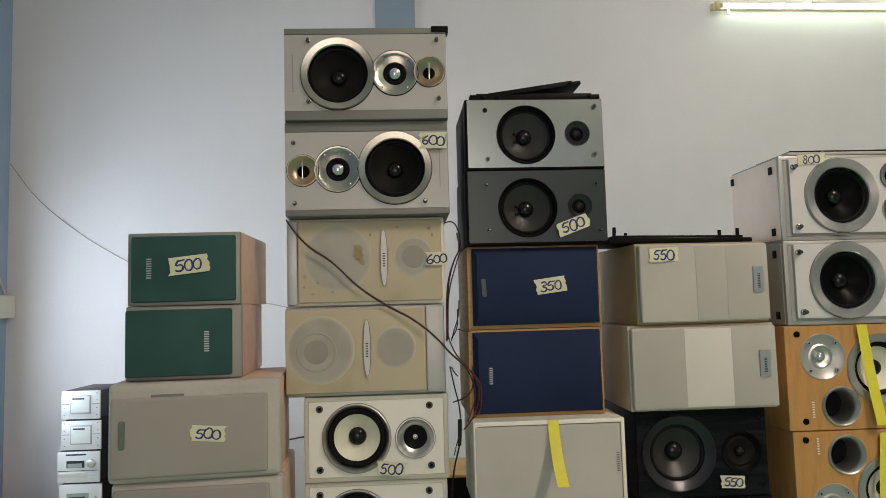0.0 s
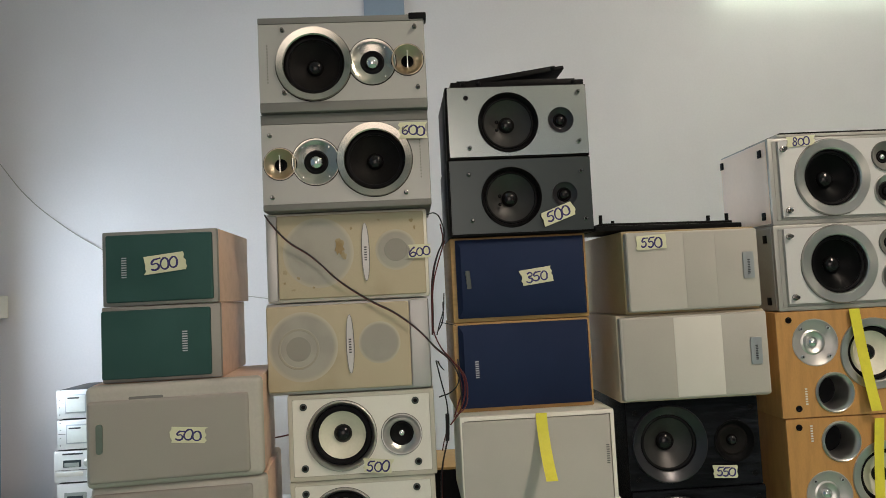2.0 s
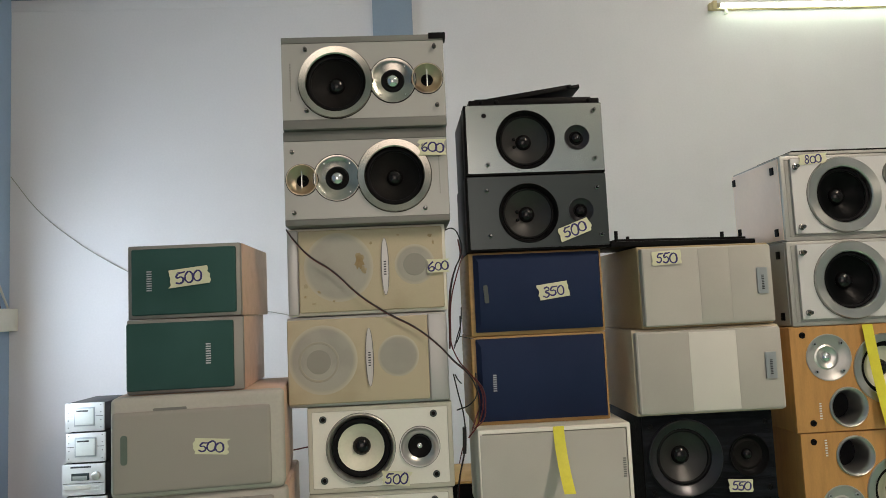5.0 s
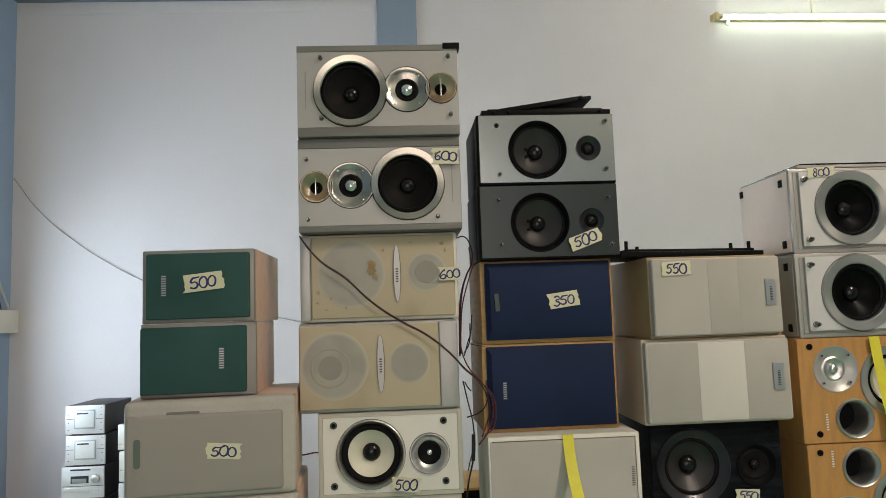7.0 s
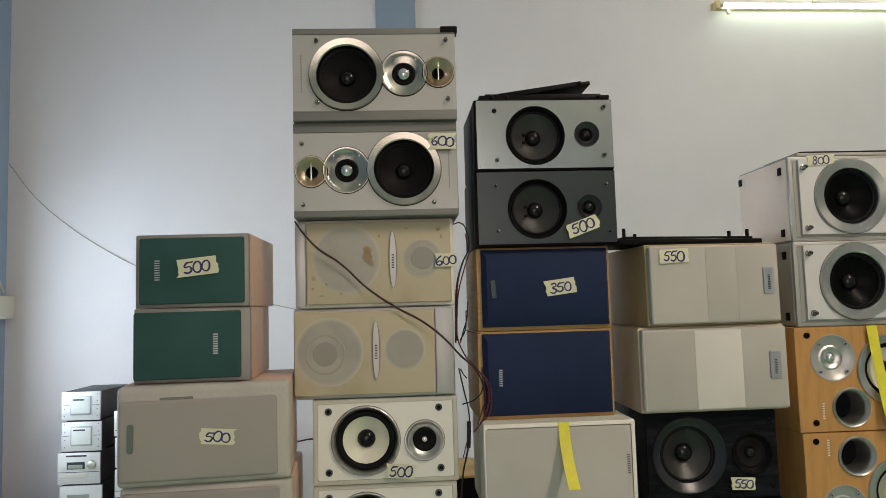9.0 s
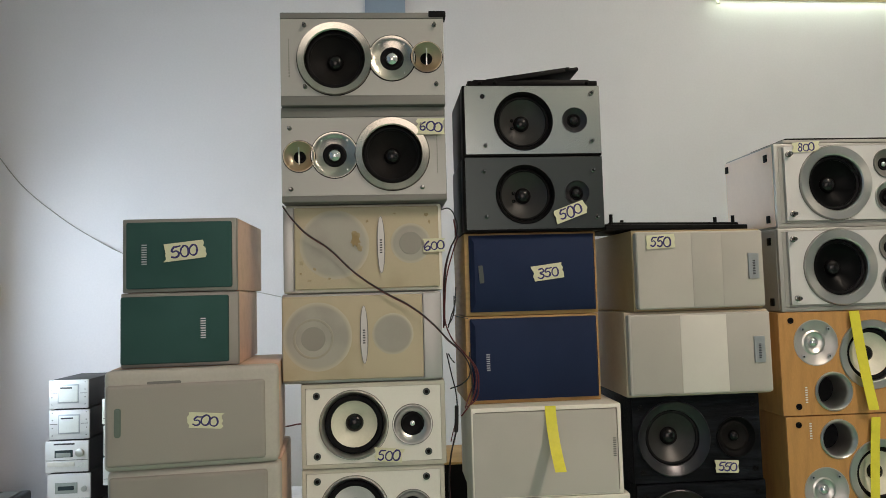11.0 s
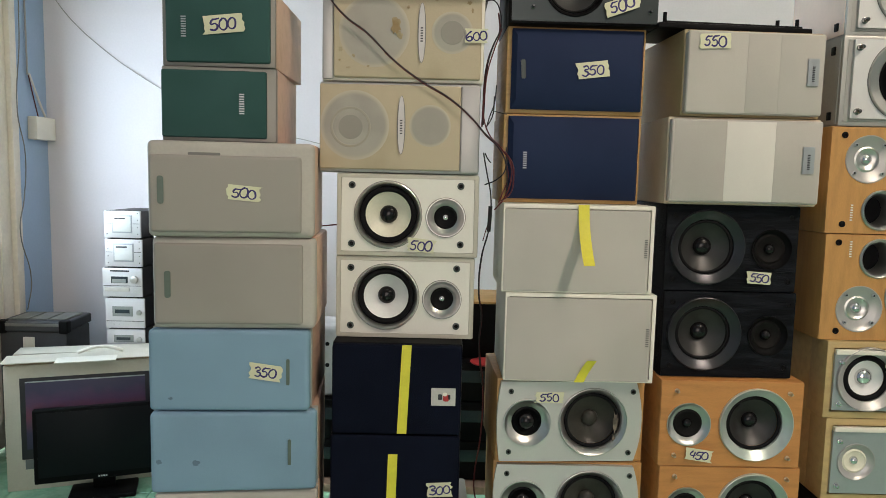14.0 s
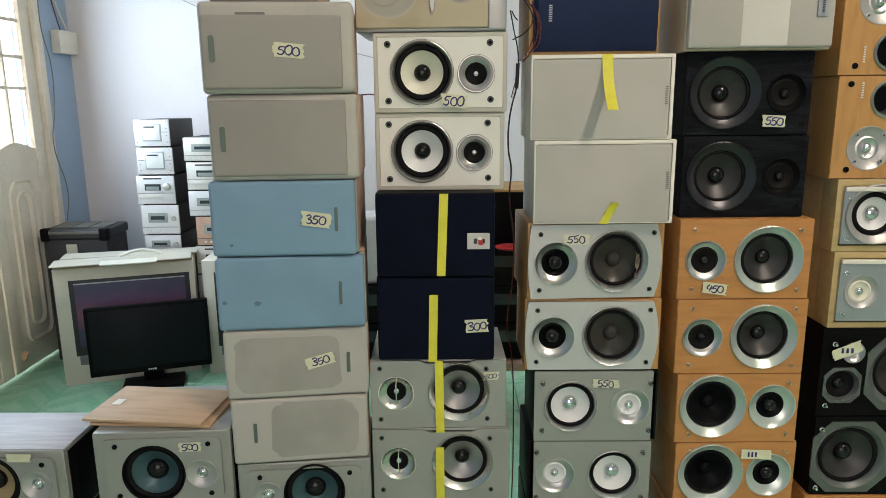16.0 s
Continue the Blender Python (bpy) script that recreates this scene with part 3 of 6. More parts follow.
class Box:
    """One loudspeaker lying on its side: its thing, its size, and places on its front by fractions."""

    def __init__(self, x0, x1, y, z, h, d, yaw, label, flip=False):
        self.w, self.h, self.d, self.flip = x1 - x0, h - 0.0004, d, flip
        self.ob = thing("loudspeaker", pose((x0 + x1) / 2, y, z, 0, 0, yaw), label, "loudspeaker", "stacked loudspeakers")

    def at(self, u, v):
        u, v = (1 - u, 1 - v) if self.flip else (u, v)
        return (u - 0.5) * self.w, v * self.h

    def cabinet(self, m, rim=0.004, bevel=0.003, back=0.05, label=""):
        return part("cabinet", tray(self.w, self.d, self.h, rim, back, bevel), M[m], self.ob, label)

    def solid(self, m, bevel=0.003, y0=0.0, label=""):
        return part("cabinet", block(-self.w / 2, self.w / 2, y0, self.d, 0, self.h, bevel), M[m], self.ob, label)

    def baffle(self, m, holes, l=0.0, r=0.0, b=0.0, t=0.0, y=-0.001, thick=0.008, corner=0.002, name="baffle", label=""):
        """A front panel inset by the four margins, with a hole for each (x, z, radius)."""
        if self.flip:
            l, r, b, t = r, l, t, b
        w, h = self.w - l - r, self.h - b - t
        cx, cz = (l - r) / 2, b + h / 2
        pts = [(cx + x, cz + z) for x, z in outline(w, h, corner)]
        return part(name, plate_bm(pts, y, y + thick, holes), M[m], self.ob, label)

    def grille(self, m, l=0.0, r=0.0, b=0.0, t=0.0, front=-0.010, back=0.004, bevel=0.004, seg=3, name="grille", label=""):
        if self.flip:
            l, r, b, t = r, l, t, b
        return part(name, block(-self.w / 2 + l, self.w / 2 - r, front, back, b, self.h - t, bevel, seg), M[m], self.ob, label)

    def woofer(self, u, v, R, Rc, bez="bezel", cone="cone", cap="cap", sur="rubber", rs=0.86, capr=0.28, depth=0.38, lip=0.004, y=-0.001, name="woofer", bulge=0.7, sink=0.006, flat=False, label=""):
        x, z = self.at(u, v)
        ring = [(R, y + 0.0015), (R, y - lip * 0.5), (R * 0.988, y - lip * 0.9), (R * 0.972, y - lip), (R * 0.95, y - lip * 0.72), (Rc * 1.015, y + sink * 0.6), (Rc, y + sink), (Rc, y + sink + 0.004)]
        if flat:
            ring = [(R, y + 0.0015), (R, y - lip * 0.7), (R * 0.985, y - lip), (Rc * 1.05, y - lip * 0.7), (Rc * 1.01, y - lip * 0.3), (Rc, y + sink), (Rc, y + sink + 0.004)]
        base = part(name, lathe(ring, M[bez], 48), M[bez], self.ob, label, (x, 0, z))
        mid, q = Rc * (1 + rs) / 2, (Rc - Rc * rs) / 2
        roll = [(mid + q * math.cos(math.pi * k / 6), y + sink + 0.001 - q * 0.8 * math.sin(math.pi * k / 6)) for k in range(7)]
        part("surround", lathe(roll, M[sur], 48), M[sur], base)
        r0, r1 = Rc * rs, Rc * capr
        yc = y + sink + 0.002
        slope = [(r0 + (r1 - r0) * k / 5, yc + depth * Rc * (k / 5) ** 0.85) for k in range(6)]
        part("cone", lathe(slope, M[cone], 48), M[cone], base)
        part("dust_cap", lathe(dome(r1 * 1.04, r1 * bulge, yc + depth * Rc * 0.94), M[cap], 28), M[cap], base)
        return x, z, max(Rc * 1.02, R * 0.955)

    def horn(self, u, v, R, Rc, bez="bezel", inner="rubber", tip="bullet", tipr=0.3, deep=0.008, y=-0.001, lip=0.003, bar=False, name="tweeter", label=""):
        x, z = self.at(u, v)
        ring = [(R, y + 0.0015), (R * 0.99, y - lip), (R * 0.95, y - lip)]
        ring += [(R * 0.95 + (Rc - R * 0.95) * k / 4, y - lip + (deep + lip) * (k / 4) ** 0.7) for k in range(1, 5)]
        base = part(name, lathe(ring, M[bez], 40), M[bez], self.ob, label, (x, 0, z))
        yy = y + deep
        part("diaphragm", lathe([(Rc, yy), (Rc * 0.86, yy - 0.0015), (Rc * 0.7, yy + 0.001), (Rc * tipr, yy + 0.003)], M[inner], 32), M[inner], base)
        part("dome", lathe(dome(Rc * tipr * 1.05, Rc * tipr * 0.9, yy + 0.0032), M[tip], 24), M[tip], base)
        if bar:
            part("bridge", block(-0.0011, 0.0011, y - lip - 0.0008, yy, -R * 0.55, R * 0.55, 0.0004), M["bezel"], base)
        return x, z, max(Rc * 1.02, R * 0.955)

    def groove(self, x, z, r, y, m="rubber"):
        """The thin dark joint round a driver's frame."""
        part("joint", lathe([(r - 0.0004, y), (r + 0.0009, y - 0.0002), (r + 0.0013, y + 0.0004)], M[m], 48), M[m], self.ob, "", (x, 0, z))

    def screws(self, spots, m="chrome", r=0.0032, out=0.006, y=-0.001, name="screw"):
        prof = [(r * 1.5, y), (r * 1.5, y - out * 0.25), (r, y - out * 0.3), (r, y - out * 0.85), (r * 0.7, y - out), (0, y - out)]
        for u, v in spots:
            x, z = self.at(u, v)
            part(name, lathe(prof, M[m], 10), M[m], self.ob, "", (x, 0, z))

    def sockets(self, spots, r=0.005, m="black_plastic", y=-0.001, ring="plate_dark"):
        """Round grille sockets: a raised ring with a dark hole."""
        for u, v in spots:
            x, z = self.at(u, v)
            s = part("grille_socket", lathe([(r, y + 0.001), (r, y - 0.0015), (r * 0.62, y - 0.0018), (r * 0.5, y + 0.0005)], M[ring], 16), M[ring], self.ob, "", (x, 0, z))
            part("socket_hole", lathe([(r * 0.55, y - 0.0004), (0, y - 0.0002)], M[m], 12), M[m], s)

    def bars(self, u, v, w, h, n, m, y, name="logo", upright=True, label="small brand mark"):
        """Lettering that is drawn as plain bars."""
        x, z = self.at(u, v)
        bm = bmesh.new()
        step = (h if upright else w) / n
        for k in range(n):
            c = -((h if upright else w) / 2) + (k + 0.5) * step
            q = step * 0.24
            if upright:
                block(x - w / 2, x + w / 2, y - 0.0008, y + 0.001, z + c - q, z + c + q, bm=bm)
            else:
                block(x + c - q, x + c + q, y - 0.0008, y + 0.001, z - h / 2, z + h / 2, bm=bm)
        return part(name, bm, M[m], self.ob, label)

    def badge(self, u, v, w, h, m, y, thick=0.0025, corner=0.002, label="", name="badge", rot=0):
        x, z = self.at(u, v)
        return part(name, plate_bm(outline(w, h, corner), -thick, 0.0015), M[m], self.ob, label, (x, y, z), (0, rot, 0))

    def tag(self, text, u, v, w=0.06, h=0.028, tilt=5, y=-0.001, size=0.021):
        x, z = (u - 0.5) * self.w, v * self.h
        p = part("price_tag", plate_bm(ragged(w * 0.92, h * 0.92, RNG), -0.0006, 0.0002), M["paper"], self.ob, "torn masking tape price tag", (x, y - 0.0012, z), (0, -tilt, 0))
        if text:
            writing(text, size * 0.82, M["ink"], p)
        return p

    def tape(self, pts, w=0.0165):
        """A strip of tape through local (x, y, z) points."""
        bm = bmesh.new()
        rows = []
        for x, y, z in pts:
            rows.append([bm.verts.new((x + sx * w / 2, y + dy, z)) for sx, dy in ((-1, 0), (1, 0), (1, 0.0005), (-1, 0.0005))])
        for a, b in zip(rows, rows[1:]):
            for k in range(4):
                bm.faces.new((a[k], a[(k + 1) % 4], b[(k + 1) % 4], b[k]))
        bm.faces.new(rows[0]), bm.faces.new(rows[-1][::-1])
        return part("tape_strip", bm, M["tape"], self.ob, "strip of yellow tape")


def silver_three_way(s):
    s.cabinet("silver_dark", 0.002, 0.003)
    h = [s.woofer(0.329, 0.50, 0.0635, 0.0495, "champagne", depth=0.30, lip=0.006, sink=0.006, y=-0.0035, flat=True)]
    h.append(s.horn(0.678, 0.505, 0.040, 0.0205, "champagne", "rubber", "bullet", 0.58, 0.004, name="midrange", lip=0.002, y=-0.0035))
    h.append(s.horn(0.89, 0.515, 0.027, 0.0105, "horn", "rubber", "cap", 0.4, 0.009, bar=True, y=-0.0035))
    s.baffle("silver", h, 0.001, 0.001, 0.0175, 0.0115, y=-0.0035, thick=0.006, label="satin silver front panel")
    for (x, z, _), r in zip(h, (0.0635, 0.040, 0.027)):
        s.groove(x, z, r, -0.0037)
    for z0, z1 in ((0.0005, 0.0172), (s.h - 0.0112, s.h - 0.0005)):
        z0, z1 = (s.h - z1, s.h - z0) if s.flip else (z0, z1)
        part("edge_trim", block(-s.w / 2 + 0.001, s.w / 2 - 0.001, -0.005, 0.003, z0, z1, 0.0015), M["silver_dark"], s.ob, "grey-brown edge trim")
    s.screws([(0.15, 0.86), (0.94, 0.86), (0.15, 0.2), (0.945, 0.22)], "peg", 0.0026, 0.012, -0.0035, "grille_peg")
    for u, v in ((0.6, 0.66), (0.755, 0.66), (0.6, 0.35), (0.755, 0.35)):
        s.screws([(u, v)], "chrome", 0.0011, 0.0025, -0.003)
    s.bars(0.055, 0.51, 0.0016, 0.068, 13, "silver_dark", -0.0037, "lettering", label="column of tiny dark lettering")


def beige_cloth(s, stain=False):
    s.solid("silver_strip" if not stain else "frame_white", 0.006, 0.0)
    l, r = (0.021, 0.006) if stain else (0.002, 0.034)
    s.grille("cloth_beige", l, r, 0.006, 0.005, -0.009, 0.004, 0.004, label="stained beige cloth grille")
    if not stain:
        part("side_strip", block(s.w / 2 - 0.033, s.w / 2 - 0.001, -0.006, 0.004, 0.003, s.h - 0.003, 0.003), M["silver_strip"], s.ob, "satin silver side strip")
    else:
        part("side_strip", block(-s.w / 2 + 0.001, -s.w / 2 + 0.020, -0.003, 0.004, 0.003, s.h - 0.003, 0.003), M["silver_strip"], s.ob, "satin silver side strip")
    big, small, badge = ((0.325, 0.54, 0.060), (0.80, 0.54, 0.035), 0.614) if stain else ((0.225, 0.52, 0.059), (0.69, 0.53, 0.0355), 0.512)
    for u, v, r in (big, small):
        x, z = s.at(u, v)
        part("driver_bulge", lathe([(r, -0.0090), (r * 0.97, -0.0093), (r * 0.6, -0.0096), (0, -0.0098)], M["fade%d" % round(r * 1000)], 40), M["fade%d" % round(r * 1000)], s.ob, "driver showing through the cloth", (x, 0, z))
    if stain:
        x, z = s.at(*small[:2])
        part("driver_ring", lathe([(0.020, -0.0092), (0.0195, -0.0101), (0, -0.0102)], M["cloth_shade"], 32), M["cloth_shade"], s.ob, "", (x, 0, z))
    else:
        x, z = s.at(0.20, 0.5)
        part("driver_ring", lathe([(0.035, -0.0092), (0.034, -0.0101), (0.031, -0.0101), (0.030, -0.0092)], M["cloth_beige_dark"], 36), M["cloth_beige_dark"], s.ob, "", (x, 0, z))
        part("driver_ring", lathe([(0.021, -0.0092), (0.0205, -0.0101), (0, -0.0102)], M["cloth_shade"], 32), M["cloth_shade"], s.ob, "", (x, 0, z))
    x, z = s.at(badge, 0.53)
    pts = [(0.0056 * math.sin(a) , 0.049 * math.cos(a)) for a in [2 * math.pi * k / 28 for k in range(28)]]
    part("badge_surround", plate_bm([(a * 1.28, b * 1.02) for a, b in pts], -0.0108, -0.008), M["silver_dark"], s.ob, "dark badge outline", (x, 0, z))
    part("badge", plate_bm(pts, -0.0125, -0.008), M["silver_strip"], s.ob, "slim pointed silver badge", (x, 0, z))
    s.bars(badge, 0.51, 0.0042, 0.026, 6, "print_dark", -0.0126, "logo")


def cream_two_way(s, cone="cone_cream"):
    s.cabinet("cream_cab", 0.008, 0.004)
    h = [s.woofer(0.362, 0.505, 0.0585, 0.0505, "bezel_matt", cone, "cap", rs=0.79, capr=0.30, depth=0.28, lip=0.005, y=0.0),
         s.horn(0.768, 0.485, 0.034, 0.0205, "bezel_matt", "rubber", "bullet", 0.28, 0.008, y=0.0)]
    for (x, z, _), r in zip(h, (0.0585, 0.034)):
        s.groove(x, z, r, 0.0003, "silver_dark")
    s.baffle("white_panel", h, 0.0085, 0.0085, 0.0085, 0.0085, y=0.0005, label="off-white front panel")
    s.sockets([(0.108, 0.855), (0.87, 0.865), (0.108, 0.15), (0.875, 0.16)], 0.0062, y=0.0005)


def navy_cloth(s):
    s.solid("black_cab", 0.004)
    s.grille("cloth_navy", 0.001, 0.001, 0.001, 0.001, -0.014, 0.004, 0.007, label="navy-black cloth front")


def grey_horn_two_way(s):
    s.cabinet("silver_green", 0.003, 0.004)
    h = [s.horn(0.187, 0.52, 0.036, 0.0195, "bezel", "rubber", "bullet", 0.35, 0.008, bar=True, y=-0.004),
         s.woofer(0.652, 0.53, 0.0620, 0.0485, "bezel", "cone_metal", "cap", capr=0.3, depth=0.34, lip=0.006, y=-0.004)]
    w, hh = s.w - 0.002, s.h - 0.002
    pts = [(-w / 2, 0.001), (w / 2, 0.001), (w / 2, hh), (0.28 * w, hh), (0.22 * w, hh - 0.006), (-0.09 * w, hh - 0.006), (-0.14 * w, hh), (-w / 2, hh)]
    part("baffle", plate_bm(pts[::-1], -0.005, 0.006, h), M["silver_green"], s.ob, "grey-green silver front with a stepped top")
    s.sockets([(0.07, 0.88), (0.85, 0.86), (0.07, 0.14), (0.86, 0.13)], 0.005, y=-0.005)


def black_metal(s, m="brushed"):
    s.solid("black_cab", 0.005, 0.03)
    part("front_frame", tray(s.w, 0.034, s.h, 0.004, 0.03, 0.003), M["black_cab"], s.ob)
    h = [s.woofer(0.435, 0.49, 0.0525, 0.0455, "black_plastic", "cone_grey", "cap", capr=0.30, depth=0.34, rs=0.9, lip=0.003),
         s.horn(0.805, 0.50, 0.0225, 0.0125, "bezel_dark", "rubber", "cap", 0.8, 0.004)]
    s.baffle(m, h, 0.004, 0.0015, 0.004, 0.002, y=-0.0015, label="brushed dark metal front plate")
    for du, dv in ((-0.075, 0.03), (-0.075, -0.08)):
        x, z = s.at(0.435 + du, 0.49 + dv)
        part("cone_plug", lathe(dome(0.0032, 0.004, 0.012), M["cap"], 12), M["cap"], s.ob, "", (x, 0, z))


def blue_cloth(s, logo=True):
    s.solid("oak", 0.003)
    l, r, b, t = 0.008, 0.005, 0.007, 0.004
    part("grille", block(-s.w / 2 + l, s.w / 2 - r, -0.006, 0.003, b, s.h - t, 0.002), M["cloth_blue"], s.ob, "royal blue cloth grille with bevelled edges")
    bm = block(-s.w / 2 + l + 0.001, s.w / 2 - r - 0.001, -0.0135, -0.0058, b + 0.001, s.h - t - 0.001)
    for v in bm.verts:
        if v.co.y < -0.010:
            v.co.x += 0.007 if v.co.x < 0 else -0.004
            v.co.z += 0.014 if v.co.z < s.h / 2 else -0.012
    part("grille_panel", bm, M["cloth_blue"], s.ob)
    if logo:
        s.bars(0.155, 0.48, 0.0062, 0.030, 8, "plate", -0.0134, "logo")


def grey_grille_white_frame(s):
    s.solid("frame_white", 0.003)
    part("frame", tray(s.w, 0.02, s.h, 0.007, 0.014, 0.003), M["frame_white"], s.ob).location.y = -0.012
    s.grille("cloth_light", 0.0030, 0.0085, 0.0025, 0.0085, -0.0130, -0.002, 0.0020, label="dusty light grey cloth")
    s.bars(0.945, 0.52, 0.0050, 0.033, 9, "silver_dark", -0.0133, "logo")


def convex_silver(s):
    s.cabinet("orange2", 0.003, 0.003)
    h = [s.horn(0.205, 0.485, 0.043, 0.0268, "bezel_matt", "cone_gloss", "cap", 0.55, 0.009, y=-0.009),
         s.woofer(0.647, 0.50, 0.0615, 0.0500, "bezel_matt", "cone_smoke", "cone_smoke", capr=0.28, depth=0.3, lip=0.004, y=-0.009, sink=0.008)]
    w, hh = s.w, s.h
    pts = []
    for k in range(9):
        v = -1 + 2 * k / 8
        pts.append((0.5 * w - 0.006 - 0.012 * v * v, hh / 2 + v * (hh / 2 - 0.004)))
    for k in range(9):
        v = 1 - 2 * k / 8
        pts.append((-0.5 * w + 0.0005 + 0.006 * v * v, hh / 2 + v * (hh / 2 - 0.004)))
    part("baffle", plate_bm(pts, -0.009, 0.004, h), M["silver_bright"], s.ob, "silver front with bowed ends")
    s.baffle("orange2", h, 0.0032, 0.0032, 0.0032, 0.0032, y=0.0005, thick=0.003, name="front_board")
    s.sockets([(0.09, 0.86), (0.91, 0.86), (0.085, 0.14), (0.895, 0.13)], 0.0048, y=-0.009)


def clear_two_way(s):
    s.cabinet("black_cab", 0.003, 0.004)
    h = [s.woofer(0.30, 0.50, 0.054, 0.0465, "bezel_matt", "cone_white", "bullet", rs=0.84, capr=0.33, depth=0.22, lip=0.004, y=-0.003),
         s.horn(0.775, 0.50, 0.040, 0.024, "bezel_matt", "cone_white", "bullet", 0.36, 0.007, y=-0.003)]
    s.baffle("silver_green", h, 0.001, 0.012, 0.001, 0.001, y=-0.004, label="grey silver front panel")
    s.screws([(0.07, 0.83), (0.93, 0.83), (0.07, 0.16), (0.93, 0.16)], "peg", 0.0033, 0.010, -0.004, "grille_peg")


def patchy_grille(s, bands, cab="tan_cab"):
    s.solid(cab, 0.004)
    s.grille("cloth_light", 0.003, 0.004, 0.004, 0.004, -0.014, 0.004, 0.005, label="faded grey cloth grille")
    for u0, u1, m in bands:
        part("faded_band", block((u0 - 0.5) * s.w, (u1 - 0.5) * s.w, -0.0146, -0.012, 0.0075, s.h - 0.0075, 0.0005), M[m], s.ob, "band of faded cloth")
    s.badge(0.897, 0.53, 0.019, 0.045, "plate", -0.0142, 0.003, 0.001, "satin metal badge")
    s.bars(0.897, 0.51, 0.004, 0.026, 9, "print_dark", -0.0173, "logo")


def black_ash(s):
    s.cabinet("ash", 0.003, 0.003)
    h = [s.woofer(0.315, 0.51, 0.0655, 0.048, "bezel_dark", "cone_grey", "cap", capr=0.32, depth=0.34, rs=0.88, lip=0.006),
         s.horn(0.80, 0.50, 0.036, 0.0265, "black_plastic", "cone", "cap", 0.35, 0.006)]
    s.baffle("ash", h, 0.0015, 0.0015, 0.0015, 0.0015, y=-0.002, label="black ash grained front")
    s.sockets([(0.07, 0.87), (0.94, 0.87), (0.07, 0.13), (0.94, 0.13)], 0.005, y=-0.002, ring="black_plastic")


def orange_two_way(s, alt=False):
    s.cabinet("orange", 0.003, 0.002)
    if not alt:
        h = [s.horn(0.205, 0.49, 0.039, 0.0255, "bezel_matt", "cone", "cap", 0.32, 0.005),
             s.woofer(0.677, 0.50, 0.0655, 0.0490, "bezel_sage", "cone_grey", "cap", capr=0.28, depth=0.36, lip=0.006, sink=0.008)]
    else:
        h = [s.woofer(0.297, 0.535, 0.0665, 0.0490, "bezel_sage", "cone_gloss", "cone_gloss", capr=0.28, depth=0.34, lip=0.006, sink=0.008),
             s.horn(0.785, 0.515, 0.047, 0.0275, "bezel_sage", "cone_gloss", "cap", 0.5, 0.008)]
    s.baffle("orange", h, 0.001, 0.001, 0.001, 0.001, y=-0.002, label="orange wood-grain front")
    s.screws([(0.11, 0.88), (0.90, 0.87), (0.11, 0.13), (0.91, 0.12)], "horn", 0.0028, 0.010, -0.002, "grille_peg")


def silver_white_panel(s, side="peach_lit"):
    s.cabinet("silver", 0.008, 0.004)
    # thin panel colours the left side as light falls on it
    part("side_panel", block(-s.w / 2 - 0.0015, -s.w / 2 + 0.002, 0.006, s.d - 0.002, 0.004, s.h - 0.004, 0.001), M[side], s.ob, "side panel toned as the light falls")
    for y, z in ((0.02, 0.85), (0.02, 0.12), (0.17, 0.88)):
        part("side_plug", block(-s.w / 2 - 0.004, -s.w / 2 - 0.001, y, y + 0.011, z * s.h - 0.007, z * s.h + 0.007, 0.001), M["black_plastic"], s.ob)
    h = [s.woofer(0.405, 0.52, 0.0685, 0.0505, "bezel_matt", "cone_gloss", "cap", capr=0.3, depth=0.34, lip=0.005, y=-0.005, sink=0.006, flat=True),
         s.horn(0.775, 0.74, 0.027, 0.012, "silver_dark", "rubber", "bullet", 0.5, 0.008, y=-0.005),
         s.horn(0.785, 0.34, 0.030, 0.018, "bezel_matt", "rubber", "cap", 0.5, 0.006, y=-0.005)]
    s.groove(*h[0][:2], 0.0685, -0.0052, "silver_dark")
    s.baffle("panel_silver", h, 0.017, 0.017, 0.013, 0.007, y=-0.005, label="white inset front panel")
    s.baffle("silver", [], 0.0085, s.w - 0.0168, 0.0085, 0.0085, y=0.0, name="front_edge")
    s.baffle("silver", [], s.w - 0.0168, 0.0085, 0.0085, 0.0085, y=0.0, name="front_edge")
    s.baffle("silver", [], 0.0172, 0.0172, 0.0085, s.h - 0.0128, y=0.0, name="front_edge", corner=0.0005)
    s.screws([(0.09, 0.86), (0.10, 0.16)], "peg", 0.0037, 0.012, -0.005, "grille_peg")


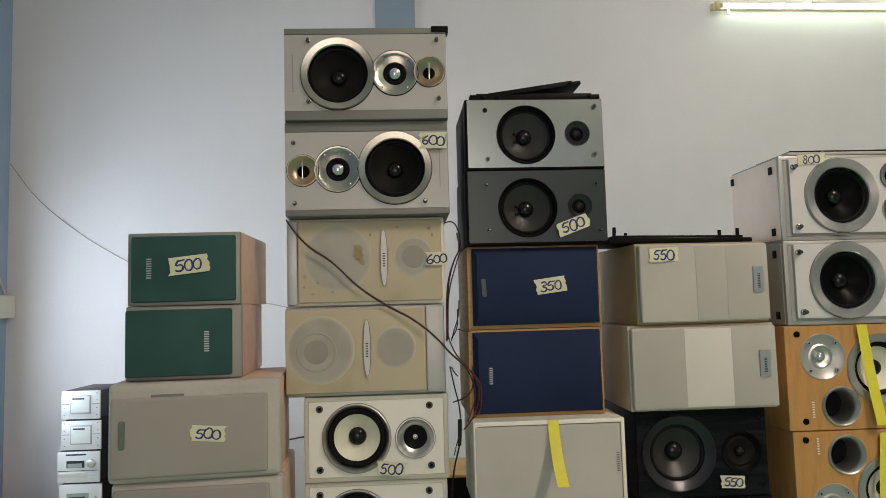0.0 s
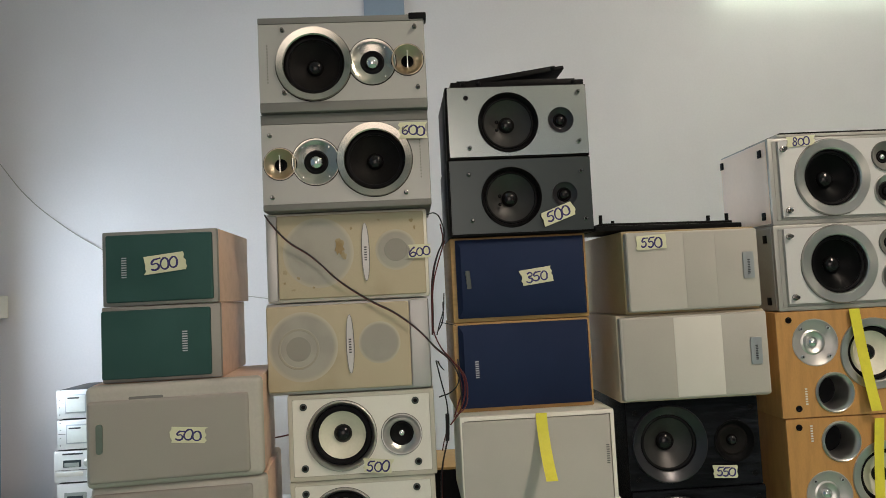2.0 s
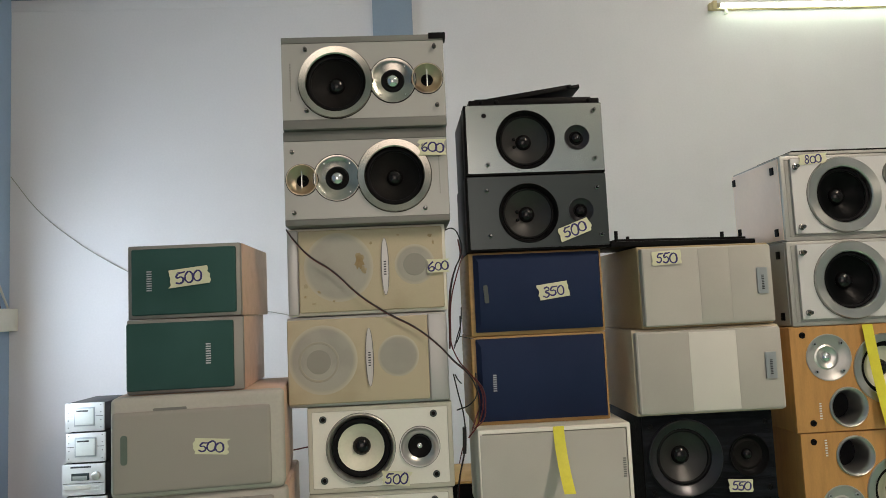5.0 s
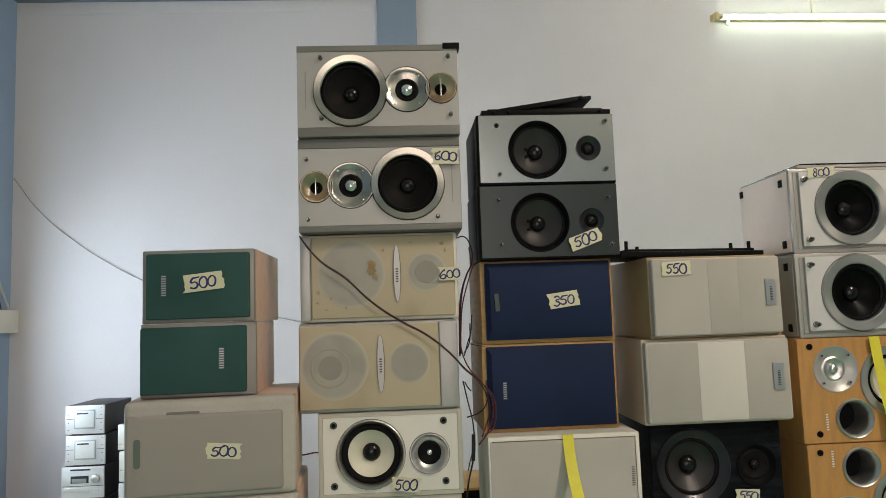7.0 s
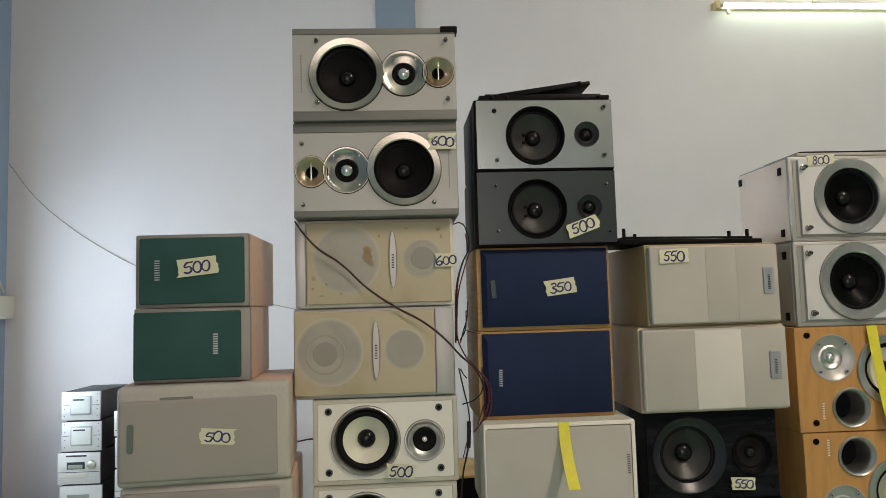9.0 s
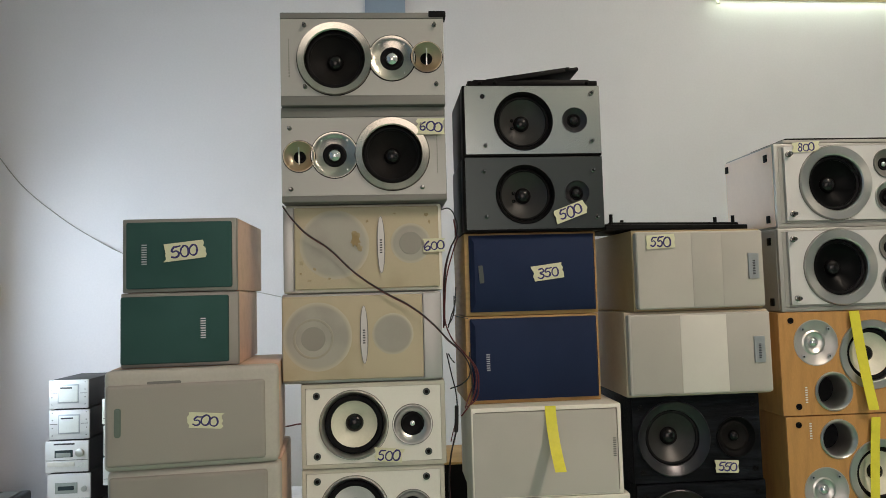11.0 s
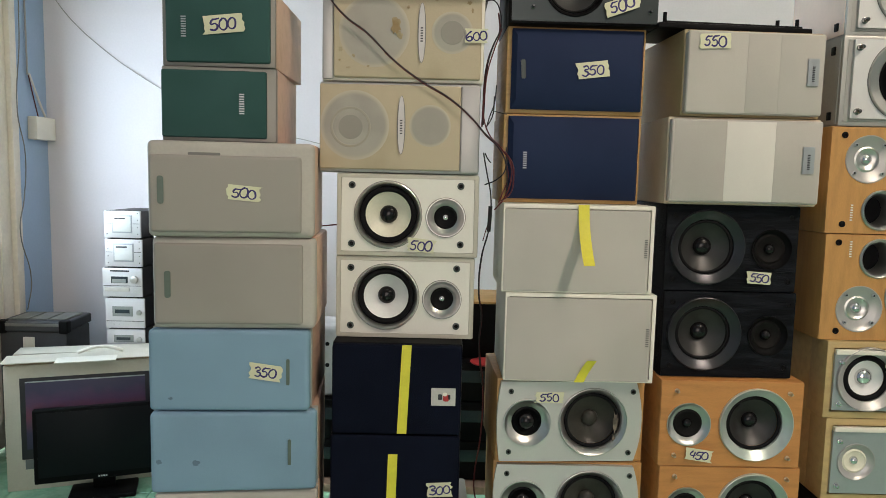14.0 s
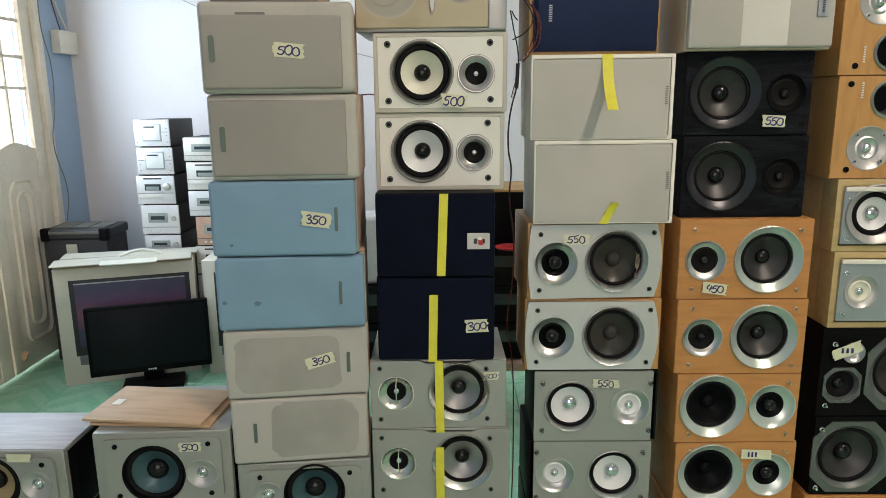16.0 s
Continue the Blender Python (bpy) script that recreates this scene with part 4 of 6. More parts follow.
def ported_three(s, up=True):
    s.cabinet("orange2", 0.003, 0.003)
    k = (lambda v: v) if up else (lambda v: 1 - v)
    h = [s.horn(0.25, k(0.70), 0.0415, 0.022, "silver_strip", "bezel_matt", "bullet", 0.42, 0.006, lip=0.002),
         s.woofer(0.635, k(0.57), 0.062, 0.047, "bezel_matt", "cone_cream", "cap", rs=0.82, capr=0.3, depth=0.28, lip=0.004, flat=True)]
    x, z = s.at(0.353, k(0.225))
    part("port", lathe([(0.035, 0.001), (0.035, -0.004), (0.033, -0.006), (0.030, -0.004), (0.0265, 0.004), (0.0255, 0.04)], M["bezel_matt"], 36), M["bezel_matt"], s.ob, "silver bass port", (x, 0, z))
    part("port_inside", lathe([(0.0258, 0.039), (0, 0.0395)], M["rubber"], 24), M["rubber"], s.ob, "", (x, 0, z))
    h.append((x, z, 0.031))
    s.baffle("orange2", h, 0.001, 0.001, 0.001, 0.001, y=-0.002, label="honey wood-grain front")
    for a in (45, 135, 225, 315):
        cx, cz = 0.25 + 0.034 * math.cos(radians(a)) / s.w, k(0.70) + 0.034 * math.sin(radians(a)) / s.h
        s.sockets([(cx, cz)], 0.0032, y=-0.003, ring="plate")
    s.sockets([(0.085, 0.92), (0.11, 0.09)], 0.0055, y=-0.002, ring="black_plastic")
    s.bars(0.165, 0.2 if up else 0.86, 0.004, 0.03, 7, "print_light", -0.0022, "logo")


def octagon_pts(cx, cz, r, cut=0.45):
    c = r * cut
    return [(cx + x, cz + z) for x, z in ((r, -r + c), (r, r - c), (r - c, r), (-r + c, r), (-r, r - c), (-r, -r + c), (-r + c, -r), (r - c, -r))]


def straw_two_way(s, low=False):
    s.solid("yellow_cab", 0.003, 0.05)
    part("front_frame", tray(s.w, 0.055, s.h, 0.012, 0.045, 0.003), M["yellow_cab"], s.ob)
    if not low:
        h = [s.woofer(0.285, 0.525, 0.0575, 0.0415, "silver_strip", "cone_white", "bullet", rs=0.76, capr=0.36, depth=0.2, lip=0.006, y=-0.004),
             s.horn(0.72, 0.49, 0.036, 0.02, "silver_strip", "cone_white", "bullet", 0.4, 0.006, y=-0.004)]
    else:
        h = [s.horn(0.215, 0.49, 0.034, 0.022, "silver_strip", "cone_cream", "bullet", 0.35, 0.004, y=-0.004),
             s.woofer(0.68, 0.49, 0.0575, 0.0415, "silver_strip", "cone_white", "bullet", rs=0.76, capr=0.36, depth=0.2, lip=0.006, y=-0.004)]
    s.baffle("plate", h, 0.012, 0.012, 0.016, 0.022, y=-0.005, label="blue-grey silver front panel")
    part("panel_lip", block(-s.w / 2 + 0.012, s.w / 2 - 0.012, -0.009, 0.0, s.h - 0.022, s.h - 0.0135, 0.0015), M["frame_white"], s.ob, "bright bevelled lip")
    s.screws([(0.09, 0.74), (0.09, 0.20)], "chrome", 0.0032, 0.008, -0.005)


def black_three_way(s, low=False):
    s.cabinet("black_cab", 0.004, 0.004)
    if not low:
        h = [s.horn(0.225, 0.73, 0.022, 0.013, "bezel_matt", "cone_white", "bullet", 0.4, 0.004), s.woofer(0.165, 0.36, 0.034, 0.028, "frame_grey", "cone", "cap", capr=0.4, depth=0.2, name="midrange"),
             s.woofer(0.60, 0.5, 0.074, 0.060, "frame_grey", "cone_grey", "cap", capr=0.3, depth=0.3)]
        part("midrange_frame", plate_bm(octagon_pts(*s.at(0.165, 0.36), 0.037), -0.0045, -0.0015, [(*s.at(0.165, 0.36), 0.033)]), M["frame_grey"], s.ob, "octagonal grey frame")
        part("woofer_frame", plate_bm(octagon_pts(*s.at(0.60, 0.5), 0.078), -0.0045, -0.0015, [(*s.at(0.60, 0.5), 0.072)]), M["frame_grey"], s.ob, "octagonal grey frame")
        s.screws([(0.085, 0.83), (0.06, 0.13)], "chrome", 0.0034, 0.010, -0.002)
    else:
        h = [s.woofer(0.27, 0.49, 0.072, 0.060, "frame_grey", "cone_grey", "cap", capr=0.3, depth=0.3)]
        part("woofer_frame", plate_bm(octagon_pts(*s.at(0.27, 0.49), 0.077), -0.0045, -0.0015, [(*s.at(0.27, 0.49), 0.070)]), M["frame_grey"], s.ob, "octagonal grey frame")
        s.screws([(0.05, 0.84), (0.045, 0.10)], "chrome", 0.0034, 0.010, -0.002)
    s.baffle("black_cab", h, 0.001, 0.001, 0.001, 0.001, y=-0.002, label="black front panel")


def green_cloth(s, left):
    s.solid("peach_cab", 0.002, 0.008, "peach vinyl cabinet")
    part("front_frame", block(-s.w / 2, s.w / 2, -0.004, 0.0075, 0, s.h, 0.003), M["frame_taupe"], s.ob, "satin silver front frame")
    l, r = (0.008, 0.007) if left else (0.0015, 0.015)
    s.grille("cloth_green", l, r, 0.006, 0.006, -0.012, 0.002, 0.004, label="dark green cloth grille")
    s.bars(0.205 if left else 0.705, 0.51, 0.0078, 0.034, 9, "plate", -0.0121, "logo")


def grey_cloth(s, badge_u=0.085, ring=False):
    s.solid("peach_cab", 0.006, 0.02, "peach vinyl cabinet")
    part("front_frame", block(-s.w / 2, s.w / 2, -0.012, 0.0198, 0, s.h, 0.011, 4), M["frame_beige"], s.ob, "rounded beige-grey front frame")
    s.grille("cloth_grey", 0.004, 0.020, 0.008, 0.022 if not ring else 0.010, -0.017, -0.004, 0.006, 4, label="grey-brown cloth grille")
    if ring:
        x, z = s.at(0.38, 0.5)
        part("driver_bulge", lathe([(0.052, -0.0158), (0.050, -0.0163), (0, -0.0164)], M["fade52"], 36), M["fade52"], s.ob, "", (x, 0, z))
    if not ring:
        # no recess is cut; a dark plate paints the notch's shade
        s.badge(0.34, 0.866, 0.050, 0.005, "silver_dark", -0.0118, 0.0012, 0.0024, "dark strip painting the shade in the hand notch", "notch")
    s.badge(badge_u, 0.49, 0.0095, 0.044, "badge_green", -0.0168, 0.002, 0.004, "narrow grey-green badge")


def sky_cloth(s, u=0.86):
    s.solid("pink_cab", 0.004, 0.014, "pinkish wood cabinet")
    part("rear_rim", block(-s.w / 2 + 0.0005, s.w / 2 - 0.0005, 0.006, 0.0138, 0.001, s.h - 0.001, 0.002), M["grey_cab"], s.ob)
    s.grille("cloth_sky", 0, 0.002, 0.001, 0.001, -0.018, 0.006, 0.009, 4, label="sky-blue cloth front")
    s.badge(u, 0.49, 0.0055, 0.044, "badge_green", -0.0178, 0.002, 0.002, "narrow grey-green badge")


def pale_cloth(s, u=0.86):
    s.solid("pink_cab", 0.004, 0.014, "pinkish wood cabinet")
    s.grille("cloth_pale", 0, 0.002, 0.001, 0.001, -0.018, 0.013, 0.008, 4, label="dusty pale grey cloth front with stains")
    s.badge(u, 0.49, 0.0065, 0.040, "badge_green", -0.0178, 0.002, 0.002, "narrow grey-green badge")


def teal_two_way(s, warm=False, mirror=False, up=0.0):
    s.cabinet("silver_green", 0.004, 0.006)
    # black sheets added on both sides to darken them as shade does
    for e in (-1, 1):
        part("side_panel", block(e * s.w / 2 - 0.0015, e * s.w / 2 + 0.0015, 0.012, s.d - 0.002, 0.001, s.h - 0.006, 0.0005), M["black_cab"], s.ob, "thin black sheet for the side in shade")
    if warm:
        # top sheet carries the window's sheen in its colour, over the grain
        part("top_panel", block(-s.w / 2 + 0.003, s.w / 2 - 0.003, 0.006, s.d - 0.003, s.h - 0.0008, s.h + 0.0012, 0.0005), M["grain_window_sheen"], s.ob, "streaked vinyl top with the window's pale violet sheen painted in")
    k = (lambda u: 1 - u) if mirror else (lambda u: u)
    h = [s.woofer(k(0.43), 0.43 + up, 0.060, 0.056, "black_plastic", "cone_teal" if not warm else "tan_cab", "cap", rs=0.80, capr=0.36, depth=0.26, lip=0.003, y=-0.006),
         s.horn(k(0.78), 0.415 + up, 0.030, 0.0125, "silver_strip", "bezel", "bullet", 0.7, 0.005, y=-0.006)]
    s.baffle("silver_green", h, 0.018, 0.018, 0.006, 0.012, y=-0.007, thick=0.009, corner=0.014, label="grey-green silver front plate")
    s.baffle("silver_green", h, 0.004, 0.004, 0.004, 0.004, y=-0.0005, thick=0.004, name="front_board")
    s.sockets([(0.17, 0.83), (0.84, 0.83), (0.17, 0.14), (0.84, 0.14)], 0.005, y=-0.007, ring="black_plastic")


Z0 = 0.08


def stack(top, rows):
    """Piles loudspeakers from the top down; each row: height, x0, x1, front y, depth, yaw, builder, label, extras."""
    z, out = top + Z0, []
    for h, x0, x1, y, d, yaw, build, label, flip in rows:
        z -= h
        s = Box(x0, x1, y, z, h, d, yaw, label, flip)
        build(s)
        out.append(s)
    return out


A = stack(1.629, [
    (0.119, -0.452, -0.272, 1.155, 0.205, 0, lambda s: green_cloth(s, True), "small green cloth loudspeaker with silver frame and peach sides", False),
    (0.119, -0.453, -0.271, 1.155, 0.205, 3, lambda s: green_cloth(s, False), "small green cloth loudspeaker with a silver end strip", False),
    (0.153, -0.467, -0.207, 1.137, 0.20, 6, grey_cloth, "rounded grey cloth loudspeaker with a badge and price tag", False),
    (0.151, -0.466, -0.205, 1.145, 0.20, 4, lambda s: grey_cloth(s, 0.10, True), "rounded grey cloth loudspeaker, dusty and untagged", False),
    (0.139, -0.475, -0.212, 1.148, 0.20, 3, sky_cloth, "sky-blue cloth loudspeaker with a price tag by its badge", False),
    (0.140, -0.474, -0.202, 1.150, 0.20, 6, lambda s: sky_cloth(s, 0.83), "sky-blue cloth loudspeaker with small dark stains", False),
    (0.138, -0.471, -0.201, 1.156, 0.20, 7, lambda s: pale_cloth(s, 0.855), "stained pale grey cloth loudspeaker with a price tag", False),
    (0.135, -0.467, -0.206, 1.156, 0.20, 7, lambda s: pale_cloth(s, 0.17), "stained pale grey cloth loudspeaker without a tag", False),
    (0.150, -0.462, -0.203, 1.140, 0.20, 6, lambda s: teal_two_way(s, False, True, 0.14), "grey silver loudspeaker with a teal woofer cone", False),
] + [(0.155, -0.465, -0.205, 1.15, 0.2, 3, lambda s: teal_two_way(s), "grey silver loudspeaker low in the stack", False)] * 3)
B = stack(1.983, [
    (0.163, -0.204, 0.077, 1.185, 0.195, 0, silver_three_way, "silver three-way loudspeaker on its side atop the stack", False),
    (0.164, -0.206, 0.076, 1.195, 0.195, 0, silver_three_way, "silver three-way loudspeaker turned upside down with a tag", True),
    (0.154, -0.210, 0.067, 1.225, 0.195, 0, lambda s: beige_cloth(s, True), "beige cloth loudspeaker with brown stains and a tag", False),
    (0.155, -0.214, 0.063, 1.225, 0.195, 0, lambda s: beige_cloth(s, False), "beige cloth loudspeaker with a silver end strip", False),
    (0.145, -0.183, 0.065, 1.225, 0.195, 0, cream_two_way, "cream two-way loudspeaker with a cream cone", False),
    (0.147, -0.184, 0.061, 1.230, 0.195, 0, lambda s: cream_two_way(s, "cone_white"), "cream two-way loudspeaker with a white cone", False),
    (0.161, -0.184, 0.042, 1.195, 0.20, 0, navy_cloth, "navy-black cloth loudspeaker with tape and a sticker", False),
    (0.168, -0.186, 0.042, 1.195, 0.20, 0, navy_cloth, "navy-black cloth loudspeaker with tape and a tag", False),
    (0.145, -0.203, 0.066, 1.194, 0.195, 1.5, grey_horn_two_way, "grey-green silver loudspeaker with a barred horn and tape", False),
    (0.155, -0.203, 0.075, 1.190, 0.195, 1, grey_horn_two_way, "grey-green silver loudspeaker with a horn, low in the stack", False),
] + [(0.16867, -0.20, 0.072, 1.19, 0.195, 0, grey_horn_two_way, "grey-green silver loudspeaker at the foot of the stack", False)] * 3)
C = stack(1.859, [
    (0.127, 0.107, 0.354, 1.200, 0.175, 1, black_metal, "black loudspeaker with reflected light painted into its metal front", False),
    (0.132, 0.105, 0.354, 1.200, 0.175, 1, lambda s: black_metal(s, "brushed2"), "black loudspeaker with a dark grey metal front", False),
    (0.146, 0.105, 0.342, 1.222, 0.175, 1, lambda s: blue_cloth(s, False), "blue cloth loudspeaker in an oak cabinet with a tag", False),
    (0.152, 0.103, 0.341, 1.222, 0.175, 1, blue_cloth, "blue cloth loudspeaker in an oak cabinet, untagged", False),
    (0.151, 0.104, 0.361, 1.192, 0.175, 0, grey_grille_white_frame, "light grey cloth loudspeaker in white frame with hanging tape", False),
    (0.155, 0.112, 0.371, 1.192, 0.175, 0, grey_grille_white_frame, "light grey cloth loudspeaker with a short tape end", False),
    (0.152, 0.104, 0.368, 1.205, 0.175, 3, convex_silver, "silver-fronted honey wood loudspeaker with a torn cone edge", False),
    (0.147, 0.102, 0.368, 1.205, 0.175, 0, convex_silver, "silver-fronted honey wood loudspeaker with black cones", False),
    (0.151, 0.122, 0.370, 1.203, 0.175, 0, clear_two_way, "grey silver loudspeaker with white cones and black sides", False),
    (0.150, 0.112, 0.362, 1.203, 0.175, 0, clear_two_way, "grey silver loudspeaker with white cones, turned over", True),
] + [(0.15867, 0.11, 0.365, 1.2, 0.175, 0, clear_two_way, "grey silver loudspeaker at the foot of the stack", False)] * 3)
D = stack(1.597, [
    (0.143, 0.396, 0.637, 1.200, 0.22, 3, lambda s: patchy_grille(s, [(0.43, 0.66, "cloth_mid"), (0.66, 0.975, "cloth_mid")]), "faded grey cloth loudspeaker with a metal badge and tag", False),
    (0.148, 0.379, 0.640, 1.200, 0.22, 0, lambda s: patchy_grille(s, [(0.03, 0.365, "cloth_mid"), (0.365, 0.68, "cloth_bright"), (0.68, 0.97, "cloth_light")], "tan_lit"), "faded grey cloth loudspeaker with a bright worn band", False),
    (0.151, 0.389, 0.621, 1.212, 0.22, 0, black_ash, "black ash loudspeaker with a torn price tag", False),
    (0.154, 0.392, 0.625, 1.212, 0.22, 0, black_ash, "black ash loudspeaker without a tag", False),
    (0.155, 0.390, 0.640, 1.192, 0.22, 0, orange_two_way, "orange wood loudspeaker with silver rings and a tag", False),
    (0.152, 0.394, 0.644, 1.192, 0.22, 0, orange_two_way, "orange wood loudspeaker with silver rings, untagged", False),
    (0.146, 0.402, 0.645, 1.192, 0.22, 1, lambda s: orange_two_way(s, True), "orange wood loudspeaker with glossy black cones", False),
    (0.150, 0.407, 0.650, 1.192, 0.22, 1, lambda s: orange_two_way(s, True), "orange wood loudspeaker with glossy cones and a tag", False),
] + [(0.15933, 0.40, 0.645, 1.2, 0.22, 0, lambda s: orange_two_way(s, True), "orange wood loudspeaker at the foot of the stack", False)] * 3)
E = stack(1.754, [
    (0.157, 0.680, 0.955, 1.222, 0.185, 0, silver_white_panel, "silver loudspeaker with a white panel and warm light painted on its side", False),
    (0.152, 0.673, 0.948, 1.212, 0.185, 0, lambda s: silver_white_panel(s, "grey_cab"), "silver loudspeaker with a white panel beneath its twin", False),
    (0.184, 0.663, 0.935, 1.212, 0.22, 0, ported_three, "honey wood loudspeaker with a silver port and tape", False),
    (0.188, 0.667, 0.939, 1.212, 0.22, 0, lambda s: ported_three(s, False), "honey wood loudspeaker turned over with port on top", False),
    (0.139, 0.682, 0.940, 1.203, 0.22, 0, straw_two_way, "straw wood loudspeaker with a silver front and white cone", False),
    (0.152, 0.690, 0.948, 1.203, 0.22, 0, lambda s: straw_two_way(s, True), "straw wood loudspeaker with a cream tweeter", False),
    (0.184, 0.684, 0.964, 1.203, 0.24, 0, black_three_way, "black three-way loudspeaker with octagonal grey frames", False),
    (0.174, 0.687, 0.967, 1.203, 0.24, 0, lambda s: black_three_way(s, True), "black loudspeaker with a wide octagonal woofer frame", False),
] + [(0.168, 0.68, 0.95, 1.2, 0.24, 0, orange_two_way, "orange wood loudspeaker at the foot of the stack", False)] * 3)
F = stack(0.612, [(0.150, -0.728, -0.468, 1.115, 0.22, 4, teal_two_way, "grey silver loudspeaker with teal woofer under plywood sheets", False)]
          + [(0.18067, -0.73, -0.47, 1.115, 0.22, 3, teal_two_way, "grey silver loudspeaker low in the stack", False)] * 3)
G = stack(0.569, [(0.150, -1.055, -0.793, 1.12, 0.17, 0, lambda s: teal_two_way(s, True, False, 0.12), "grey silver loudspeaker with a tan woofer and blank tag", False)]
          + [(0.16633, -1.055, -0.795, 1.12, 0.17, 0, teal_two_way, "grey silver loudspeaker low in the stack", False)] * 3)

# tags, tape and stains on the loudspeakers
A[0].tag("500", 0.557, 0.55, 0.069, 0.031, 6, -0.0125, 0.024)
A[2].tag("500", 0.578, 0.47, 0.056, 0.026, -5, -0.0165, 0.021)
A[4].tag("350", 0.72, 0.49, 0.056, 0.029, -8, -0.0185, 0.021)
A[6].tag("350", 0.66, 0.53, 0.058, 0.024, 14, -0.0185, 0.019)
B[1].tag("600", 0.907, 0.775, 0.050, 0.030, 0, -0.0105, 0.022)
B[2].tag("600", 0.945, 0.51, 0.040, 0.025, 0, -0.012, 0.020)
B[4].tag("500", 0.60, 0.145, 0.052, 0.025, -6, -0.005, 0.022)
B[7].tag("300", 0.848, 0.43, 0.046, 0.028, 3, -0.0145, 0.021)
B[8].tag("600", 0.885, 0.76, 0.032, 0.018, 2, -0.0055, 0.013)
C[1].tag("500", 0.745, 0.24, 0.062, 0.026, 20, -0.006, 0.024)
C[2].tag("350", 0.61, 0.51, 0.058, 0.029, 7, -0.0135, 0.022)
C[6].tag("550", 0.345, 0.79, 0.053, 0.021, 0, -0.0095, 0.019)
C[8].tag("550", 0.57, 0.83, 0.056, 0.019, -2, -0.0055, 0.018)
D[0].tag("550", 0.19, 0.85, 0.056, 0.026, 3, -0.0150, 0.021)
D[2].tag("550", 0.715, 0.17, 0.046, 0.023, -3, -0.0045, 0.018)
D[4].tag("450", 0.285, 0.14, 0.050, 0.023, -8, -0.0045, 0.018)
D[7].tag("", 0.665, 0.83, 0.064, 0.022, -2, -0.0045)
D[7].bars(0.63, 0.83, 0.022, 0.010, 3, "ink", -0.0062, "handwriting", False, "unreadable felt-pen price")
E[0].tag("800", 0.21, 0.945, 0.056, 0.020, 3, -0.0055, 0.018)
E[4].tag("400", 0.47, 0.70, 0.050, 0.024, 4, -0.010, 0.019)
E[6].tag("", 0.165, 0.765, 0.062, 0.024, 22, -0.0075)
E[6].bars(0.165, 0.765, 0.028, 0.010, 3, "ink", -0.0092, "handwriting", False, "unreadable felt-pen price")
F[0].tag("500", 0.71, 0.80, 0.044, 0.020, 0, -0.0075, 0.017)
G[0].tag("", 0.68, 0.93, 0.050, 0.018, 0, -0.0075)


def strip(s, u0, v0, u1, v1, y, n=6, w=0.0165, lift=0.0):
    pts = []
    for k in range(n + 1):
        a = k / n
        pts.append((((u0 + (u1 - u0) * a) - 0.5) * s.w, y - lift * a * a, (v0 + (v1 - v0) * a) * s.h))
    return s.tape(pts, w)


strip(B[6], 0.575, 1.0, 0.545, 0.02, -0.0150)
strip(B[7], 0.485, 0.80, 0.47, -0.01, -0.0150)
strip(B[8], 0.505, 1.0, 0.51, -0.05, -0.0120)
strip(B[9], 0.49, 0.76, 0.49, 0.0, -0.0120)
strip(C[4], 0.525, 1.0, 0.532, 0.36, -0.0135, 8, 0.0185, 0.055)
strip(C[5], 0.505, 0.0, 0.575, 0.27, -0.0130, 6, 0.0165, 0.014)
strip(E[2], 0.51, 1.0, 0.575, 0.05, -0.0085, 6, 0.019, 0.012)
strip(E[3], 0.60, 0.97, 0.53, 0.04, -0.0085, 6, 0.017, 0.010)
B[6].badge(0.86, 0.44, 0.042, 0.031, "sticker", -0.0142, 0.001, 0.001, "small silver sticker with a red mark", "sticker")
B[6].badge(0.88, 0.43, 0.010, 0.012, "red", -0.0154, 0.0006, 0.003, "", "sticker_mark")
B[6].badge(0.872, 0.47, 0.007, 0.006, "frame_white", -0.0158, 0.0004, 0.002, "", "sticker_mark")
B[6].badge(0.905, 0.44, 0.004, 0.008, "print_dark", -0.0154, 0.0006, 0.001, "", "sticker_mark")
B[6].badge(0.835, 0.44, 0.007, 0.010, "print_dark", -0.0154, 0.0006, 0.002, "", "sticker_mark")
part("corner_tape", block(B[0].w / 2 - 0.026, B[0].w / 2 + 0.004, -0.007, 0.02, B[0].h - 0.009, B[0].h + 0.002, 0.002), M["black_plastic"], B[0].ob, "bit of black tape on the corner")
C[2].badge(0.115, 0.50, 0.0075, 0.031, "plate_dark", -0.0132, 0.002, 0.002, "dark metal badge", "badge", -4)
for s, spots in ((C[0], ((0.935, 0.88), (0.155, 0.15), (0.925, 0.2))), (C[1], ((0.145, 0.80), (0.925, 0.8), (0.155, 0.2), (0.94, 0.17)))):
    s.screws(spots, "peg", 0.0026, 0.012, -0.0015, "grille_peg")
x, z = C[0].at(0.145, 0.84)
part("peg_hole", lathe([(0.0042, -0.0024), (0, -0.0022)], M["rubber"], 14), M["rubber"], C[0].ob, "", (x, 0, z))
stain = mat("brown_stain", (0.36, 0.25, 0.12), 0.9, vary=0.3, scale=40, second=(0.50, 0.42, 0.28), mask=(0.35, 0.6), bump=0.2, fine=900)
dirt = mat("dark_stain", (0.145, 0.235, 0.31), 0.9, vary=0.3, scale=60, bump=0.2, fine=900)


def blot(s, u, v, w, h, m, y, seed):
    rr = random.Random(seed)
    pts = []
    for k in range(18):
        a = 2 * math.pi * k / 18
        q = rr.uniform(0.6, 1.1)
        pts.append((w / 2 * q * math.cos(a), h / 2 * q * math.sin(a)))
    xx, zz = (u - 0.5) * s.w, v * s.h
    part("stain", plate_bm(pts, y - 0.0003, y + 0.0006), m, s.ob, "", (xx, 0, zz))


